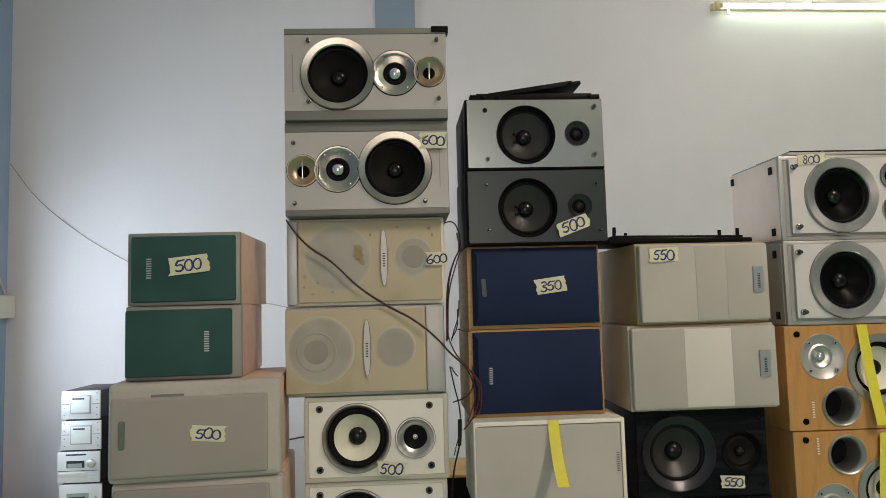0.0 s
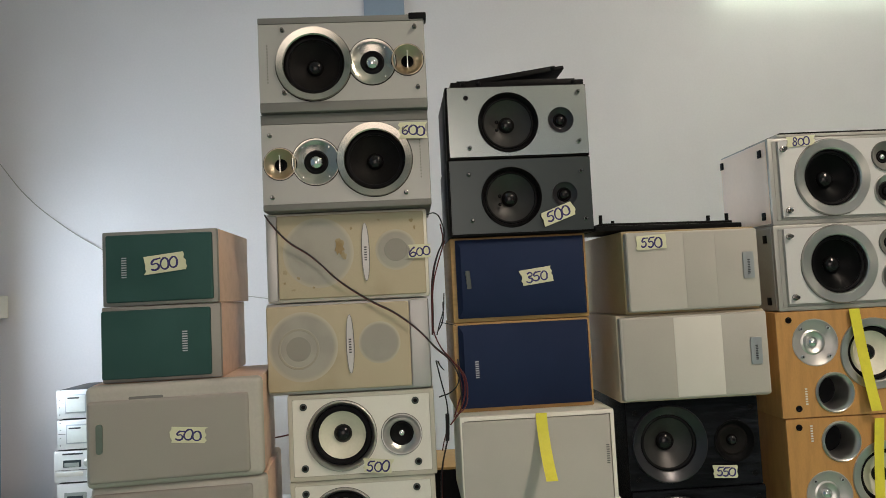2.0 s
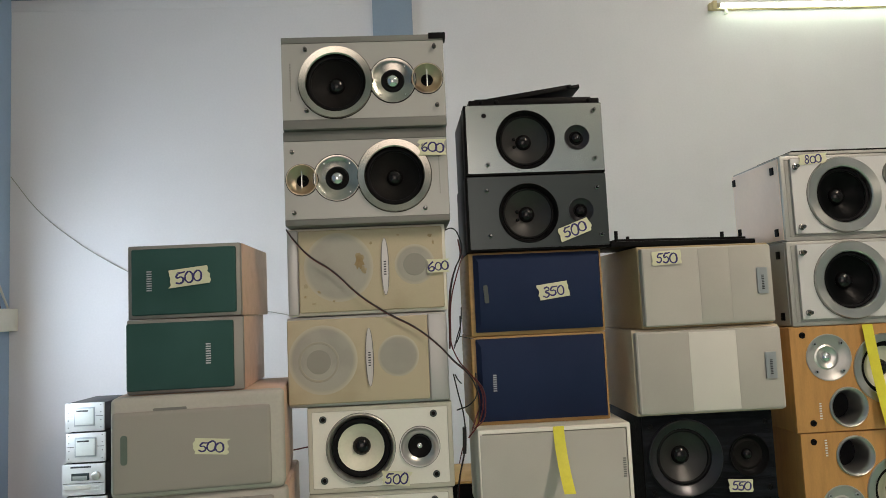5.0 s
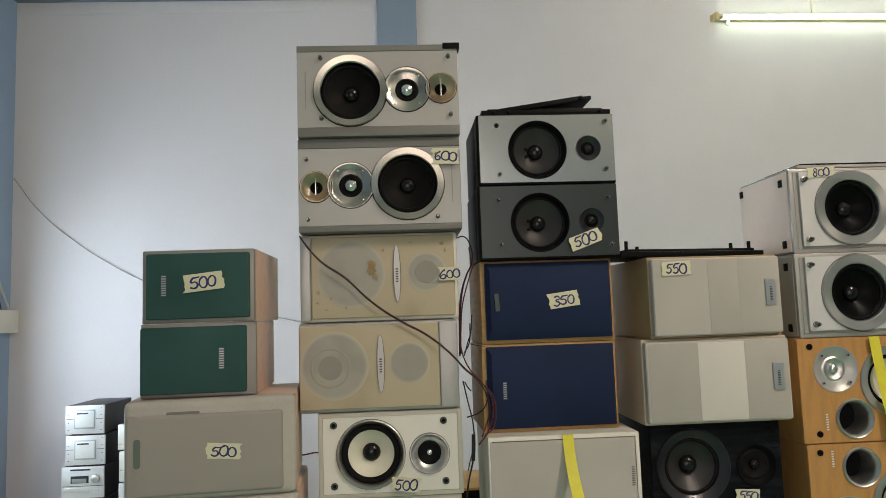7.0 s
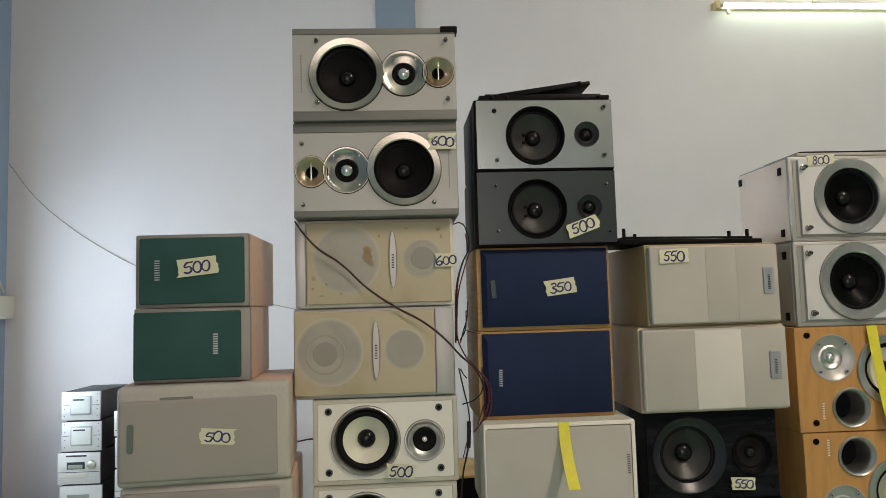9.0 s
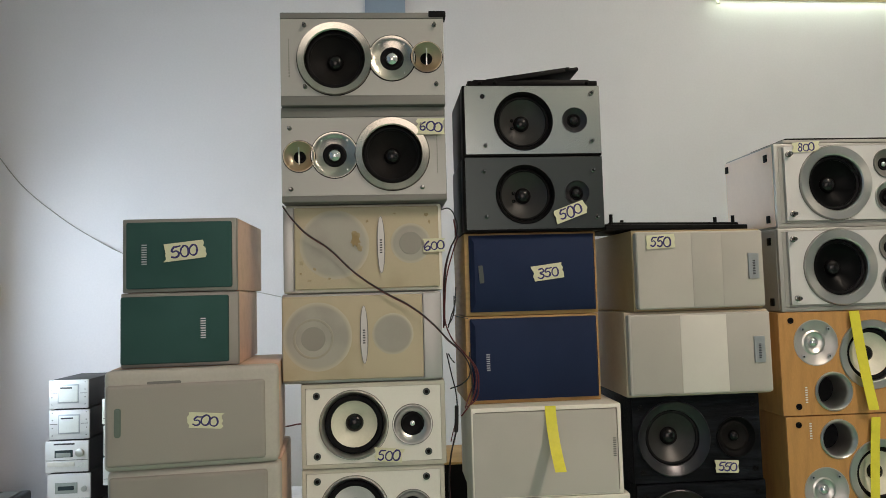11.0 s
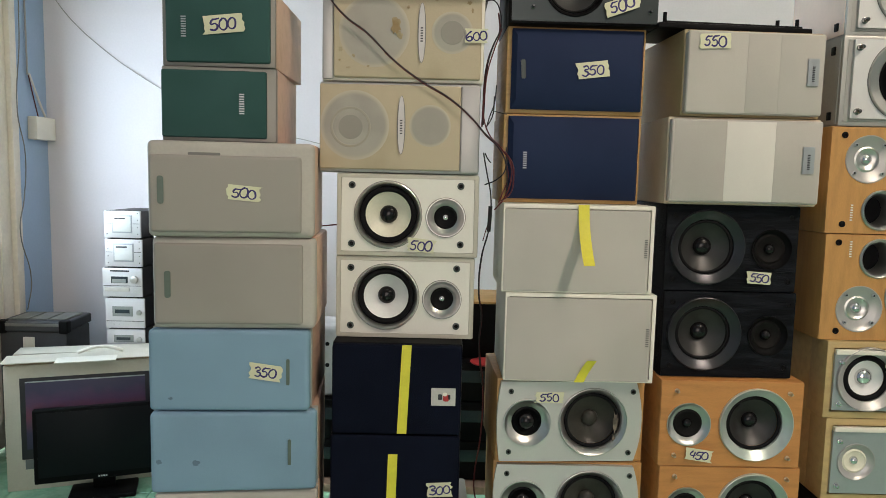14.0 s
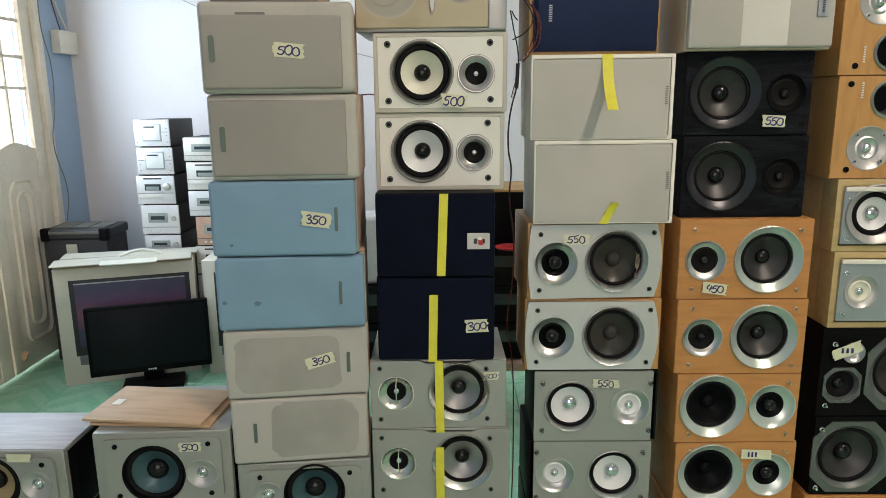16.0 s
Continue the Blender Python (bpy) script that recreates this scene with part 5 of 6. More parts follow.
blot(B[2], 0.455, 0.60, 0.018, 0.034, stain, -0.0110, 1)
blot(B[2], 0.48, 0.50, 0.010, 0.014, stain, -0.0110, 2)
blot(B[2], 0.53, 0.80, 0.005, 0.006, stain, -0.0110, 3)
blot(B[2], 0.20, 0.27, 0.006, 0.006, stain, -0.0110, 4)
for k, (u, v, w, h) in enumerate(((0.12, 0.34, 0.007, 0.010), (0.115, 0.22, 0.005, 0.005), (0.17, 0.14, 0.009, 0.004), (0.29, 0.16, 0.005, 0.004), (0.90, 0.86, 0.010, 0.006), (0.92, 0.78, 0.004, 0.008), (0.40, 0.30, 0.006, 0.005), (0.70, 0.88, 0.006, 0.003))):
    blot(B[2], u, v, w, h, stain, -0.0099, 30 + k)
blot(A[4], 0.135, 0.16, 0.008, 0.006, dirt, -0.0181, 5)
blot(A[5], 0.27, 0.38, 0.014, 0.012, dirt, -0.0181, 6)
torn = mat("torn_cone_edge", (0.24, 0.20, 0.155), 0.8, vary=0.3, scale=60, second=(0.10, 0.085, 0.07), bump=0.3, fine=400)
blot(C[6], 0.803, 0.48, 0.011, 0.042, torn, -0.0060, 8)
blot(C[6], 0.795, 0.30, 0.008, 0.014, torn, -0.0060, 9)
blot(A[5], 0.05, 0.40, 0.012, 0.010, dirt, -0.0181, 7)


def worn(s, u0, u1, v0, v1, seed):
    """A large darker patch with an uneven rim in the dusty cloth."""
    rr = random.Random(seed)
    w, h = (u1 - u0) * s.w, (v1 - v0) * s.h
    pts = [(x + rr.uniform(-0.003, 0.003), z + rr.uniform(-0.003, 0.003)) for x, z in outline(w, h, 0.026, 6)]
    part("worn_patch", plate_bm(pts, -0.01835, -0.0172), M["worn"], s.ob, "darker worn patch", (((u0 + u1) / 2 - 0.5) * s.w, 0, (v0 + v1) / 2 * s.h))


worn(A[6], 0.07, 0.80, 0.10, 0.90, 21)
worn(A[7], 0.28, 0.92, 0.09, 0.92, 22)

# loose grille frames on the stacks
def grille_frame(m, w, d, h, label, material, pegs):
    t = thing("grille_frame", m, label, "grille frame", "loose grilles")
    bm = block(-w / 2, w / 2, 0, d, 0, h, 0.002)
    part("panel", bm, material, t)
    part("frame_rim", block(-w / 2 + 0.012, w / 2 - 0.012, 0.010, d - 0.010, h + 0.0004, h + 0.005, 0.0015), M["black_plastic"], t)
    for px, py, ph in pegs:
        part("peg", lathe([(0.0045, 0.0), (0.0045, 0.004), (0.0032, 0.005), (0.0032, ph), (0.0, ph)], M["black_plastic"], 12), M["black_plastic"], t, "", (px, py, h), (90, 0, 0))
    return t


TC = 1.859 + Z0
lg = grille_frame(pose(0.235, 1.205, TC + 0.0005, 0, 0, 1), 0.234, 0.13, 0.009, "black cloth grille frame lying on the loudspeaker", M["black_plastic"], ())
ug = grille_frame(pose(0.232, 1.212, TC + 0.0170, 0, -8.5, 1), 0.180, 0.12, 0.007, "second black grille frame propped askew on the first", M["black_plastic"], ())
boss = lathe(dome(0.0042, 0.004, 0.0), M["rubber"], 12)
for frame_ob, spots in ((lg, (-0.095, -0.068, 0.098)), (ug, (0.070,))):
    for px in spots:
        part("boss", boss, M["rubber"], frame_ob, "round fixing boss", (px, 0.0005, 0.0048))
TD = 1.597 + Z0
grille_frame(pose(0.486, 1.205, TD + 0.0008, 0, 0.8, 2), 0.262, 0.14, 0.009, "black grille frame lying face down, pegs upward", M["black_plastic"],
             ((-0.115, 0.02, 0.020), (-0.080, 0.06, 0.014), (0.080, 0.02, 0.015), (0.114, 0.02, 0.018)))
grille_frame(pose(0.825, 1.225, 1.754 + Z0 + 0.0005, 0, 0, 0), 0.25, 0.15, 0.006, "flat grey grille frame lying on the silver loudspeaker", M["grey_cab"], ())


# cables
def cable(label, strands):
    t = thing("speaker_cable", Matrix.Identity(4), label, "cable", "loose cables")
    for nm, pts, r, m in strands:
        wire(nm, pts, r, M[m], t)
    return t


def shift(pts, dx, dy, dz):
    return [(x + dx, y + dy, z + dz) for x, y, z in pts]


main = [(-0.205, 1.196, 1.732), (-0.193, 1.200, 1.714), (-0.169, 1.203, 1.687), (-0.131, 1.205, 1.660), (-0.084, 1.206, 1.615), (-0.037, 1.208, 1.582), (0.010, 1.206, 1.555),
        (0.048, 1.203, 1.523), (0.071, 1.200, 1.497), (0.093, 1.196, 1.476), (0.106, 1.194, 1.451), (0.110, 1.196, 1.423), (0.109, 1.198, 1.394)]
cable("twin red and black speaker cable draped across the grilles", [
    ("black_wire", main, 0.0013, "wire_black"),
    ("red_wire", shift(main[:-1], 0.0008, 0.0006, -0.0022) + [(0.103, 1.196, 1.398), (0.096, 1.19, 1.381)], 0.0013, "wire_red"),
    ("branch", [(0.107, 1.196, 1.475), (0.106, 1.195, 1.437), (0.096, 1.20, 1.423), (0.074, 1.22, 1.411)], 0.0013, "wire_black")])
gap = [(0.067, 1.25, 1.726), (0.083, 1.255, 1.729), (0.094, 1.26, 1.714), (0.097, 1.265, 1.683), (0.088, 1.27, 1.663), (0.078, 1.27, 1.632), (0.073, 1.27, 1.592), (0.072, 1.27, 1.552), (0.071, 1.27, 1.517)]
cable("thin twin cable hanging in the gap between stacks", [("black_wire", gap, 0.0012, "wire_black"), ("red_wire", shift(gap[2:], -0.002, 0.003, -0.004), 0.0015, "wire_red"),
      ("loose_end", [(0.092, 1.30, 1.571), (0.089, 1.30, 1.534), (0.079, 1.30, 1.516)], 0.0013, "wire_black")])
cable("tangle of thin red and black wire ends between the stacks", [
    ("red_wire", [(0.097, 1.235, 1.678), (0.084, 1.235, 1.641), (0.074, 1.235, 1.604), (0.070, 1.235, 1.562), (0.069, 1.235, 1.530), (0.079, 1.225, 1.498), (0.098, 1.195, 1.473), (0.113, 1.186, 1.450), (0.116, 1.186, 1.424), (0.105, 1.186, 1.390), (0.089, 1.188, 1.369)], 0.0013, "wire_red"),
    ("red_wire", [(0.104, 1.188, 1.468), (0.117, 1.184, 1.447), (0.1195, 1.184, 1.420), (0.115, 1.184, 1.398), (0.099, 1.184, 1.384)], 0.0012, "wire_red"),
    ("black_wire", [(0.093, 1.27, 1.587), (0.090, 1.27, 1.555), (0.083, 1.27, 1.534), (0.077, 1.27, 1.513)], 0.0012, "wire_black"),
    ("thread", [(0.083, 1.215, 1.537), (0.095, 1.212, 1.534), (0.108, 1.212, 1.531)], 0.0007, "wire_black"),
    ("stub", [(0.076, 1.27, 1.467), (0.081, 1.27, 1.457), (0.087, 1.27, 1.450)], 0.0013, "wire_black"),
    ("red_wire", [(0.092, 1.28, 1.355), (0.084, 1.28, 1.334), (0.077, 1.28, 1.308)], 0.0010, "wire_red")])
low = [(0.073, 1.27, 1.468), (0.080, 1.27, 1.433), (0.089, 1.275, 1.389), (0.088, 1.28, 1.332), (0.075, 1.28, 1.277), (0.072, 1.28, 1.210), (0.078, 1.28, 1.171), (0.075, 1.28, 1.115), (0.084, 1.28, 1.036),
       (0.083, 1.28, 0.943), (0.073, 1.29, 0.835), (0.084, 1.30, 0.774), (0.090, 1.30, 0.596), (0.085, 1.32, 0.220), (0.087, 1.33, 0.004)]
cable("black and red cable trailing down between the stacks", [("black_wire", low[:9], 0.0014, "wire_black"), ("red_wire", shift(low[3:], 0.001, 0.004, 0.0), 0.0015, "wire_red"),
      ("sleeve", [(0.089, 1.278, 1.372), (0.0885, 1.28, 1.350), (0.087, 1.28, 1.325)], 0.0038, "wire_black")])
cable("thin pale cable sagging along the wall", [("wire", [(-2.15, 3.868, 2.410), (-2.007, 3.872, 2.220), (-1.827, 3.872, 2.060), (-1.647, 3.872, 1.935), (-1.468, 3.872, 1.835), (-1.198, 3.872, 1.730),
      (-0.988, 3.872, 1.650), (-0.758, 3.872, 1.610), (-0.631, 3.872, 1.580), (-0.26, 3.872, 1.480)], 0.0026, "grey_cab")])
cable("thin red cable behind the stacks", [("red_wire", [(-0.30, 1.42, 1.312), (-0.24, 1.45, 1.317), (-0.205, 1.46, 1.316), (-0.17, 1.44, 1.280)], 0.0016, "wire_red")])
cable("grey cable hanging loosely over the door edge", [("wire", [(-2.108, 3.555, 2.820), (-2.108, 3.565, 2.070), (-2.108, 3.526, 1.700), (-2.12, 3.60, 1.490), (-2.11, 3.558, 1.260), (-2.11, 3.515, 1.120), (-2.13, 3.63, 0.830), (-2.11, 3.553, 0.695)], 0.003, "silver_dark")])

# switch box with its wires in the corner
sb = thing("switch_box", pose(LX, 3.785, 1.63), "white plastic surface switch box with loose wires", "switch box")
part("housing", block(0.001, 0.05, -0.09, 0.09, -0.06, 0.06, 0.005), M["frame_white"], sb)
wire("red_wire", [(0.03, -0.04, 0.06), (0.02, -0.06, 0.16), (0.012, -0.085, 0.27)], 0.003, M["wire_red"], sb)
wire("white_wire", [(0.03, 0.03, 0.06), (0.02, -0.02, 0.16), (0.012, -0.08, 0.28)], 0.006, M["wire_white"], sb)
wire("conduit", [(0.010, -0.09, 0.27), (0.010, -0.095, 0.9), (0.010, -0.095, 2.1)], 0.005, M["grey_cab"], sb)


# ---- things on the floor by the door ----
def mini_hifi(x, y, z, w, h, d, face, style, label):
    t = thing("hifi_unit", pose(x, y, z, 0, 0, RNG.uniform(-2, 2)), label, "stereo unit", "stacked stereo units")
    h -= 0.001
    part("casing", block(-w / 2 + 0.002, w / 2 - 0.002, 0.012, d, 0.008, h, 0.003), M["crate"], t, "dark grey metal casing")
    f = part("front", block(-w / 2, w / 2, 0, 0.0118, 0.006, h, 0.004), M[face], t, "bright plastic front")
    for fx in (-0.35, 0.35):
        for fy in (0.03, d - 0.04):
            part("foot", lathe([(0, 0.0), (0.010, 0.0), (0.010, 0.008), (0, 0.008)], M["black_plastic"], 12), M["black_plastic"], t, "", (fx * w, fy, 0), (90, 0, 0))
    if style == "window":
        part("display_frame", block(-w * 0.27, w * 0.27, -0.003, 0.001, h * 0.22, h * 0.86, 0.002), M["plate"], f)
        # bright reflection in the window is its flat pale colour
        part("display", block(-w * 0.24, w * 0.24, -0.0045, -0.003, h * 0.27, h * 0.81, 0.001), M["print_light"], f, "glossy window painted pale for its reflection")
        part("display_mark", block(-w * 0.2, w * 0.1, -0.0055, -0.0045, h * 0.71, h * 0.76, 0.0003), M["print_dark"], f)
        for sx in (-1, 1):
            part("groove", block(sx * w * 0.38 - w * 0.09, sx * w * 0.38 + w * 0.09, -0.0008, 0.0005, h * 0.545, h * 0.56), M["print_dark"], f)
            for zz in (0.18, 0.42, 0.68, 0.92):
                part("button", lathe(dome(0.0025, 0.002, 0.0), M["print_dark"], 10), M["print_dark"], f, "", (sx * w * 0.42, 0, h * zz))
    elif style == "deck":
        part("slot", block(-w * 0.30, w * 0.18, -0.001, 0.001, h * 0.88, h * 0.93), M["print_dark"], f)
        part("display", block(-w * 0.28, w * 0.14, -0.002, 0.001, h * 0.50, h * 0.72, 0.001), M["lcd_dark"], f, "dark display")
        part("display", block(-w * 0.25, w * 0.09, -0.003, -0.002, h * 0.51, h * 0.64, 0.001), M["lcd"], f)
        part("drawer", block(-w * 0.44, w * 0.18, -0.004, 0.001, h * 0.22, h * 0.36, 0.0015), M["unit_white"], f)
        part("groove", block(-w * 0.48, w * 0.48, -0.0012, 0.0005, h * 0.405, h * 0.42), M["print_dark"], f)
        part("knob", lathe([(0.019, 0.0), (0.018, -0.012), (0.015, -0.014), (0, -0.014)], M["bezel_matt"], 24), M["bezel_matt"], f, "round silver knob", (w * 0.31, 0, h * 0.63))
        for k in range(6):
            bx, bz = w * (0.26 + 0.07 * (k % 3)), h * (0.2 + 0.1 * (k // 3))
            part("button", block(bx - 0.004, bx + 0.004, -0.003, 0.001, bz - 0.003, bz + 0.003, 0.001), M["print_light"], f)
    else:
        part("display", block(-w * 0.32, w * 0.20, -0.002, 0.001, h * 0.42, h * 0.74, 0.001), M["lcd"], f, "grey-green display")
        part("display_text", block(-w * 0.25, w * 0.12, -0.003, -0.002, h * 0.52, h * 0.64), M["lcd_dark"], f)
        part("knob", lathe([(0.013, 0.0), (0.012, -0.010), (0, -0.011)], M["bezel_matt"], 20), M["bezel_matt"], f, "", (w * 0.36, 0, h * 0.55))
        part("groove", block(-w * 0.48, w * 0.48, -0.0012, 0.0005, h * 0.26, h * 0.275), M["print_dark"], f)
        for k in range(4):
            bx = w * (-0.3 + 0.12 * k)
            part("button", block(bx - 0.006, bx + 0.006, -0.003, 0.001, h * 0.13, h * 0.18, 0.001), M["print_light"], f)
    return t


z = 1.147 + Z0
for h, dx, w, style, lab in ((0.137, 0.0, 0.178, "window", "silver mini stereo unit with a glossy window on top"), (0.140, 0.004, 0.178, "window", "silver mini stereo unit with a glossy window"),
                             (0.148, -0.006, 0.192, "deck", "silver mini disc deck with a round knob"), (0.154, 0.004, 0.190, "panel", "silver tuner amplifier with a grey display"),
                             (0.108, 0.006, 0.182, "panel", "slim silver tuner with a dark display"), (0.18, 0.0, 0.19, "deck", "silver stereo deck low in the pile"),
                             (0.18, 0.0, 0.19, "deck", "silver stereo deck low in the pile"), (0.18, 0.0, 0.19, "deck", "silver stereo deck on the floor")):
    z -= h
    mini_hifi(-1.527 + dx, 3.36, z, w, h, 0.30, "unit", style, lab)
z = 1.060 + Z0
for h, dx, face, style, lab in ((0.120, 0.0, "unit_white", "panel", "champagne stereo unit with dark display on top"), (0.142, 0.006, "unit_white", "deck", "champagne stereo deck with rows of buttons"),
                                (0.130, 0.006, "unit", "panel", "pale stereo unit with a wide front"), (0.150, 0.03, "pink_cab", "panel", "brown fronted stereo unit"),
                                (0.148, 0.02, "unit_white", "deck", "champagne stereo deck low in the pile"), (0.15, 0.02, "unit_white", "deck", "champagne stereo deck low in the pile"),
                                (0.15, 0.02, "unit_white", "deck", "champagne stereo deck low in the pile"), (0.15, 0.02, "unit_white", "deck", "champagne stereo deck on the floor")):
    z -= h
    mini_hifi(-1.245 + dx, 3.31, z, 0.225, h, 0.30, face, style, lab)

# dark travel case
cs = thing("storage_case", pose(-1.895, 3.30, 0, 0, 0, 2), "dark grey fibre case with metal-edged lid and pale label", "case")
part("body", block(-0.20, 0.115, 0.0, 0.24, 0.0, 0.64, 0.012), M["crate"], cs)
lid = part("lid", block(-0.207, 0.122, -0.008, 0.248, 0.6405, 0.690, 0.012, 3), M["crate"], cs)
for gx in (-0.188, 0.103):
    part("corner_guard", block(gx - 0.022, gx + 0.022, -0.013, 0.03, 0.632, 0.696, 0.010, 3), M["black_plastic"], lid)
for k in range(3):
    part("lid_panel", block(-0.165 + k * 0.090, -0.085 + k * 0.090, 0.04, 0.21, 0.6905, 0.697, 0.002), M["silver_dark"], lid)
part("lid_rim", block(-0.20, 0.115, -0.0095, -0.0078, 0.668, 0.682, 0.0006), M["silver_dark"], lid, "dull metal lid edging")
part("label", block(-0.090, -0.036, -0.0025, -0.0005, 0.555, 0.615, 0.0005), M["carton"], cs, "pale paper label")

# crumpled wrapper caught at the foot of the door
wr = thing("paper_scrap", pose(-2.118, 3.06, 0.08), "crumpled pink-orange paper scrap at the door foot", "paper")
bm = bmesh.new()
bmesh.ops.create_icosphere(bm, subdivisions=2, radius=0.03)
crumple = random.Random(3)
for v in bm.verts:
    v.co *= crumple.uniform(0.62, 1.15)
    v.co.x *= 0.5
    v.co.z += 0.03
part("paper", bm, mat("pink_orange_paper", (0.72, 0.42, 0.30), 0.6, vary=0.2, scale=40), wr)


def carton(m, w, d, h, label, open_top):
    t = thing("carton", m, label, "box")
    part("body", block(-w / 2, w / 2, 0, d, 0, h, 0.004), M["carton"], t)
    pic = part("printed_monitor", block(-w * 0.40, w * 0.46, -0.0015, -0.0003, h * 0.25, h * 0.90, 0.0004), M["print_black"], t, "printed picture of a monitor")
    part("printed_screen", block(-w * 0.365, w * 0.425, -0.0025, -0.0016, h * 0.33, h * 0.865, 0.0003), M["print_sunset"] if open_top else M["print_black"], pic, "violet and pink printed screen")
    part("printed_edge", block(-w * 0.365, w * 0.425, -0.0032, -0.0026, h * 0.862, h * 0.872), M["plate"], pic)
    part("printed_base", block(-w * 0.38, w * 0.30, -0.0015, -0.0003, h * 0.17, h * 0.248, 0.0004), M["print_grey"], t)
    if open_top:
        fl = part("flap", block(-w / 2 - 0.004, w / 2 - 0.01, -0.006, d * 0.55, h + 0.016, h + 0.021, 0.002), M["carton"], t, "loose lid flap", (0, 0, 0), (2.5, 0, 0))
        part("flap", block(-w / 2 + 0.01, w / 2 + 0.004, d * 0.4, d + 0.01, h + 0.022, h + 0.027, 0.002), M["carton"], t, "loose lid flap", (0, 0, 0), (-1, 1, 0))
        part("inner_flap", block(-w / 2 + 0.005, w / 2 - 0.005, 0.004, d - 0.004, h + 0.001, h + 0.013, 0.002), M["carton_in"], t, "brown inner card")
        part("tongue", block(-w * 0.16, w * 0.24, -0.010, d * 0.3, h + 0.028, h + 0.034, 0.003), M["frame_white"], t, "white card tongue", (0, -0.01, -0.012), (4, 0, 0))
        hd = [(w * (-0.03 + 0.30 * k / 8), d * 0.2, h + 0.036 + 0.022 * math.sin(math.pi * k / 8)) for k in range(9)]
        wire("carry_handle", hd, 0.008, M["frame_white"], t, "white plastic carry handle")
    return t


carton(pose(-1.583, 3.052, 0.0, 0, 0, 18.6), 0.612, 0.21, 0.565, "white monitor carton with a printed sunset screen", True)
carton(pose(-0.965, 3.12, 0.0, 0, 0, 3), 0.55, 0.20, 0.57, "white monitor carton with a dark printed screen", False)

mn = thing("monitor", pose(-1.452, 2.952, 0, 0, 0, 19), "black flat monitor on a square foot, switched off", "monitor")
part("base", block(-0.135, 0.135, -0.055, 0.105, 0.0, 0.020, 0.006, 3), M["black_plastic"], mn)
part("neck", block(-0.045, 0.045, 0.035, 0.065, 0.0202, 0.20, 0.006), M["black_plastic"], mn)
hs = part("housing", block(-0.265, 0.265, 0.0, 0.034, 0.076, 0.402, 0.007, 3), M["black_plastic"], mn)
part("screen", block(-0.248, 0.248, -0.0012, 0.0, 0.104, 0.388, 0.0004), M["screen"], hs, "dark glossy screen")
bm = bmesh.new()
for k in range(4):
    block(-0.018 + 0.0095 * k, -0.011 + 0.0095 * k, -0.002, 0.0005, 0.085, 0.092, bm=bm)
part("logo", bm, M["print_light"], hs, "small silver brand mark")

# plywood sheets on the low loudspeaker
for k, (dx, dy, dz, r, ry) in enumerate(((0.012, 0.004, 0.0006, -3, 0.0), (0.0, 0.0, 0.0085, -5, 0.6))):
    b = thing("plywood_sheet", pose(-0.634 + dx, 1.208 + dy, 0.612 + Z0 + dz, 0, ry, r), "thin raw plywood sheet lying on the loudspeaker" if k else "thin raw plywood sheet beneath another sheet", "board", "plywood sheets")
    part("sheet", block(-0.120, 0.120, -0.080, 0.080, 0, 0.0055, 0.001), M["board"], b)
    if k:
        part("paper_scrap", block(-0.098, -0.080, -0.015, 0.012, 0.0056, 0.0066, 0.0003), M["frame_white"], b, "torn white paper scrap")

# dark equipment behind the stacks
def dark_unit(x0, x1, y, z0, z1, label):
    t = thing("amplifier", pose((x0 + x1) / 2, y, z0), label, "amplifier", "dark stereo units")
    w, h = x1 - x0, z1 - z0 - 0.001
    part("casing", block(-w / 2, w / 2, 0.008, 0.34, 0.006, h, 0.004), M["black_cab"], t)
    f = part("front", block(-w / 2, w / 2, 0, 0.0078, 0.004, h, 0.003), M["black_plastic"], t)
    part("display", block(-w * 0.3, w * 0.28, -0.0015, 0.0, h * 0.5, h * 0.8, 0.001), M["lcd_dark"], f)
    for k in range(4):
        part("knob", lathe([(0.011, 0.0), (0.010, -0.012), (0, -0.012)], M["black_plastic"], 16), M["black_plastic"], f, "", (w * (0.30 + 0.05 * k), 0, h * 0.28))
    part("foot_rail", block(-w / 2 + 0.02, w / 2 - 0.02, 0.02, 0.30, 0.0, 0.0058), M["black_plastic"], t)
    return t


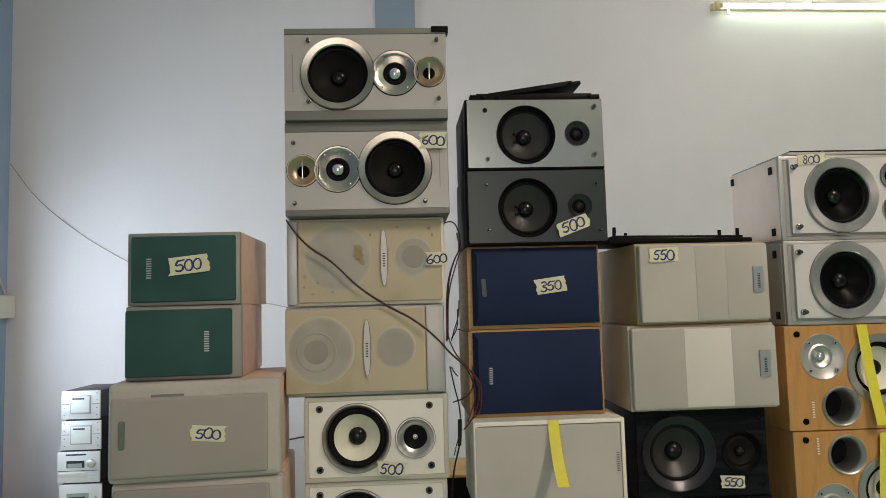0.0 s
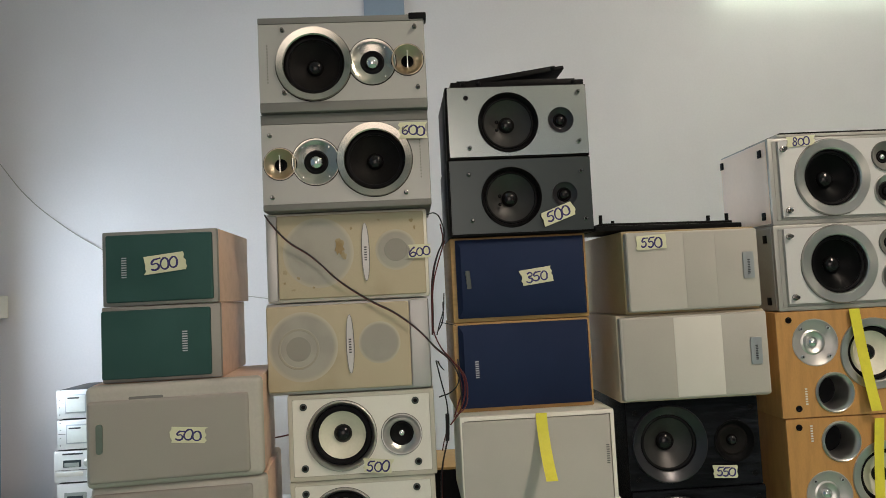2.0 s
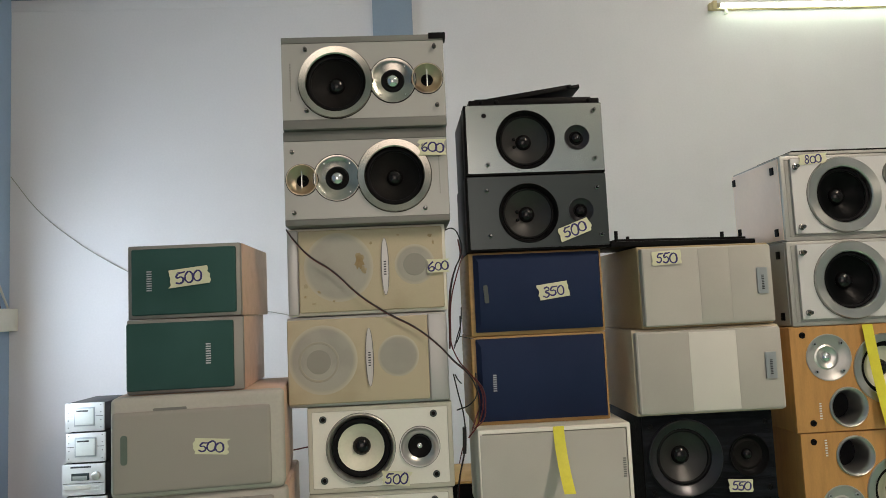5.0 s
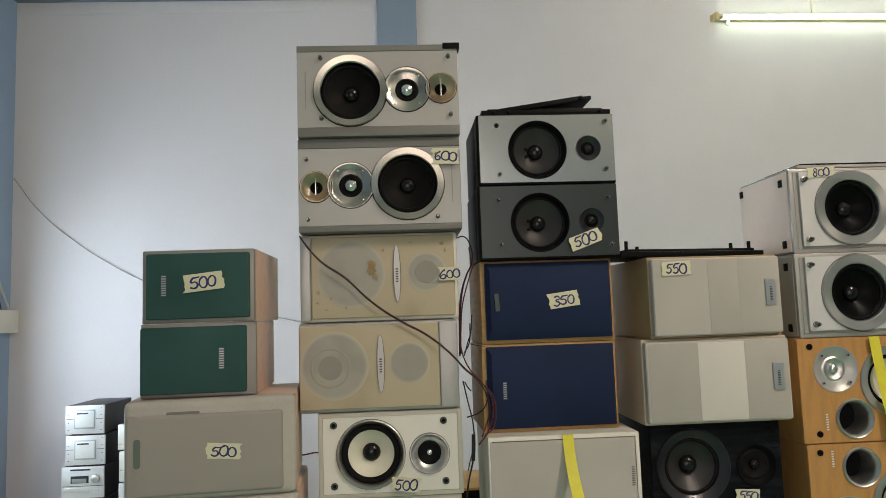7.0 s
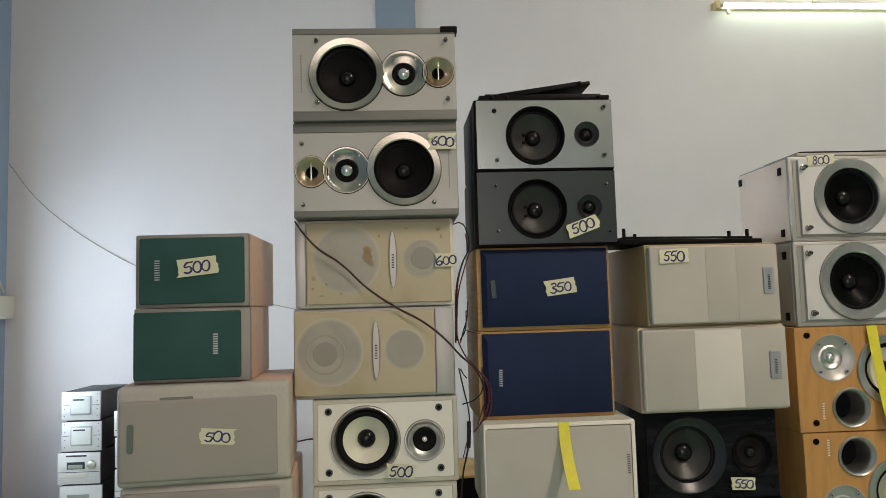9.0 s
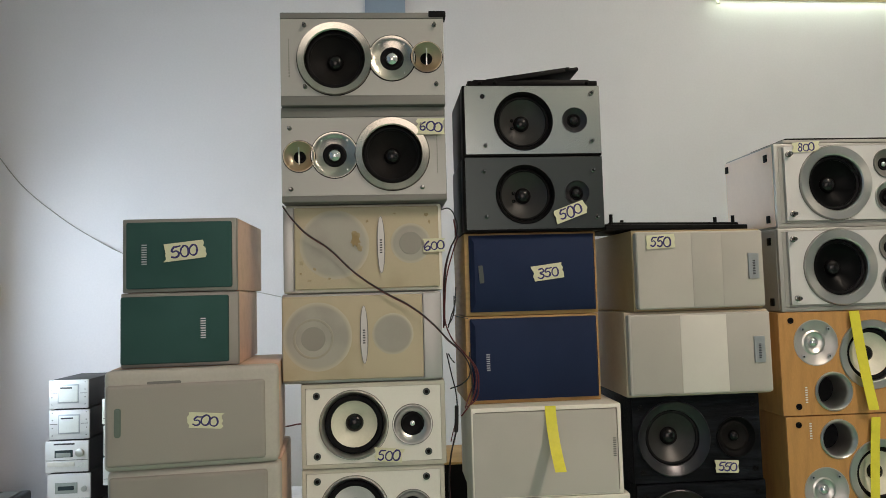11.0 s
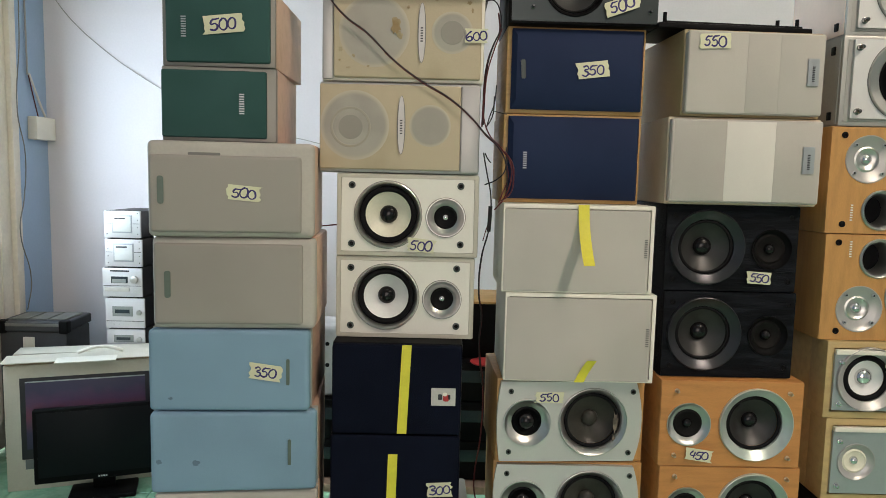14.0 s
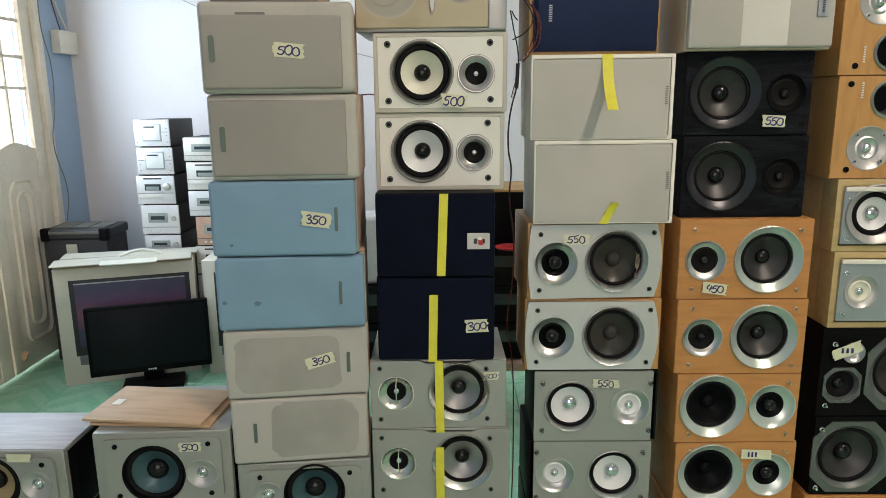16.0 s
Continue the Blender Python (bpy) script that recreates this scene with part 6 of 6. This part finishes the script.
bn = thing("bench", pose(-0.15, 2.45, 0), "low wooden bench under the dark stereo units", "bench")
part("top", block(-0.52, 0.52, 0.0, 0.42, 0.27, 0.30, 0.004), M["pink_cab"], bn)
for lx in (-0.49, 0.49):
    for ly in (0.03, 0.37):
        part("leg", block(lx - 0.02, lx + 0.02, ly - 0.02, ly + 0.02, 0.0, 0.2695, 0.003), M["pink_cab"], bn)
for z in (0.3005, 0.451, 0.6015):
    dark_unit(-0.20, 0.33, 2.50, z, z + 0.15, "black stereo amplifier in a pile on the bench")
for z in (0.3005, 0.451):
    dark_unit(-0.65, -0.23, 2.50, z, z + 0.15, "black stereo amplifier beneath a pale housing")
dk = thing("dark_box", pose(0.13, 2.56, 0.7522), "black box with a wooden lid on the amplifiers", "box")
part("body", block(-0.16, 0.17, 0.0, 0.28, 0.0, 0.205, 0.006), M["black_cab"], dk)
part("wood_lid", block(-0.162, 0.172, -0.002, 0.282, 0.2055, 0.215, 0.002), M["oak"], dk, "pale wooden lid")
rp = thing("plate", pose(0.175, 2.495, 0.752), "flat round orange-red plastic plate", "plate")
part("disc", lathe([(0, 0.0), (0.05, 0.0), (0.055, 0.006), (0.05, 0.008), (0, 0.006)], M["red"], 28), M["red"], rp, "", (0, 0, 0), (90, 0, 0))
bg = thing("plastic_housing", pose(-0.42, 2.53, 0.602), "pale pink-grey plastic housing on the pile", "housing")
part("shell", block(-0.16, 0.10, 0.0, 0.20, 0.0, 0.265, 0.02, 4), M["bag"], bg)
for zz in (0.12, 0.20):
    part("hole", lathe([(0.008, -0.0008), (0, -0.0006)], M["rubber"], 12), M["rubber"], bg, "", (0.015, 0, zz))

# floor tiles by the door and behind the stacks
TS = 0.30
tile = finish(block(-TS / 2 + 0.0015, TS / 2 - 0.0015, -TS / 2 + 0.0015, TS / 2 - 0.0015, -0.0055, 0.0, 0.001, 1), "tile", M["tile"])
for i in range(15):
    for j in range(14):
        part("tile", tile, M["tile"], floor, "", (LX + 0.15 + i * TS, BY - 0.15 - j * TS, 0))
rest = block(LX + 15 * TS, RX, FY, BY, -0.0055, -0.0002)
block(LX, LX + 15 * TS - 0.001, FY, BY - 14 * TS, -0.0055, -0.0002, bm=rest)
part("tile_field", rest, M["tile"], floor)
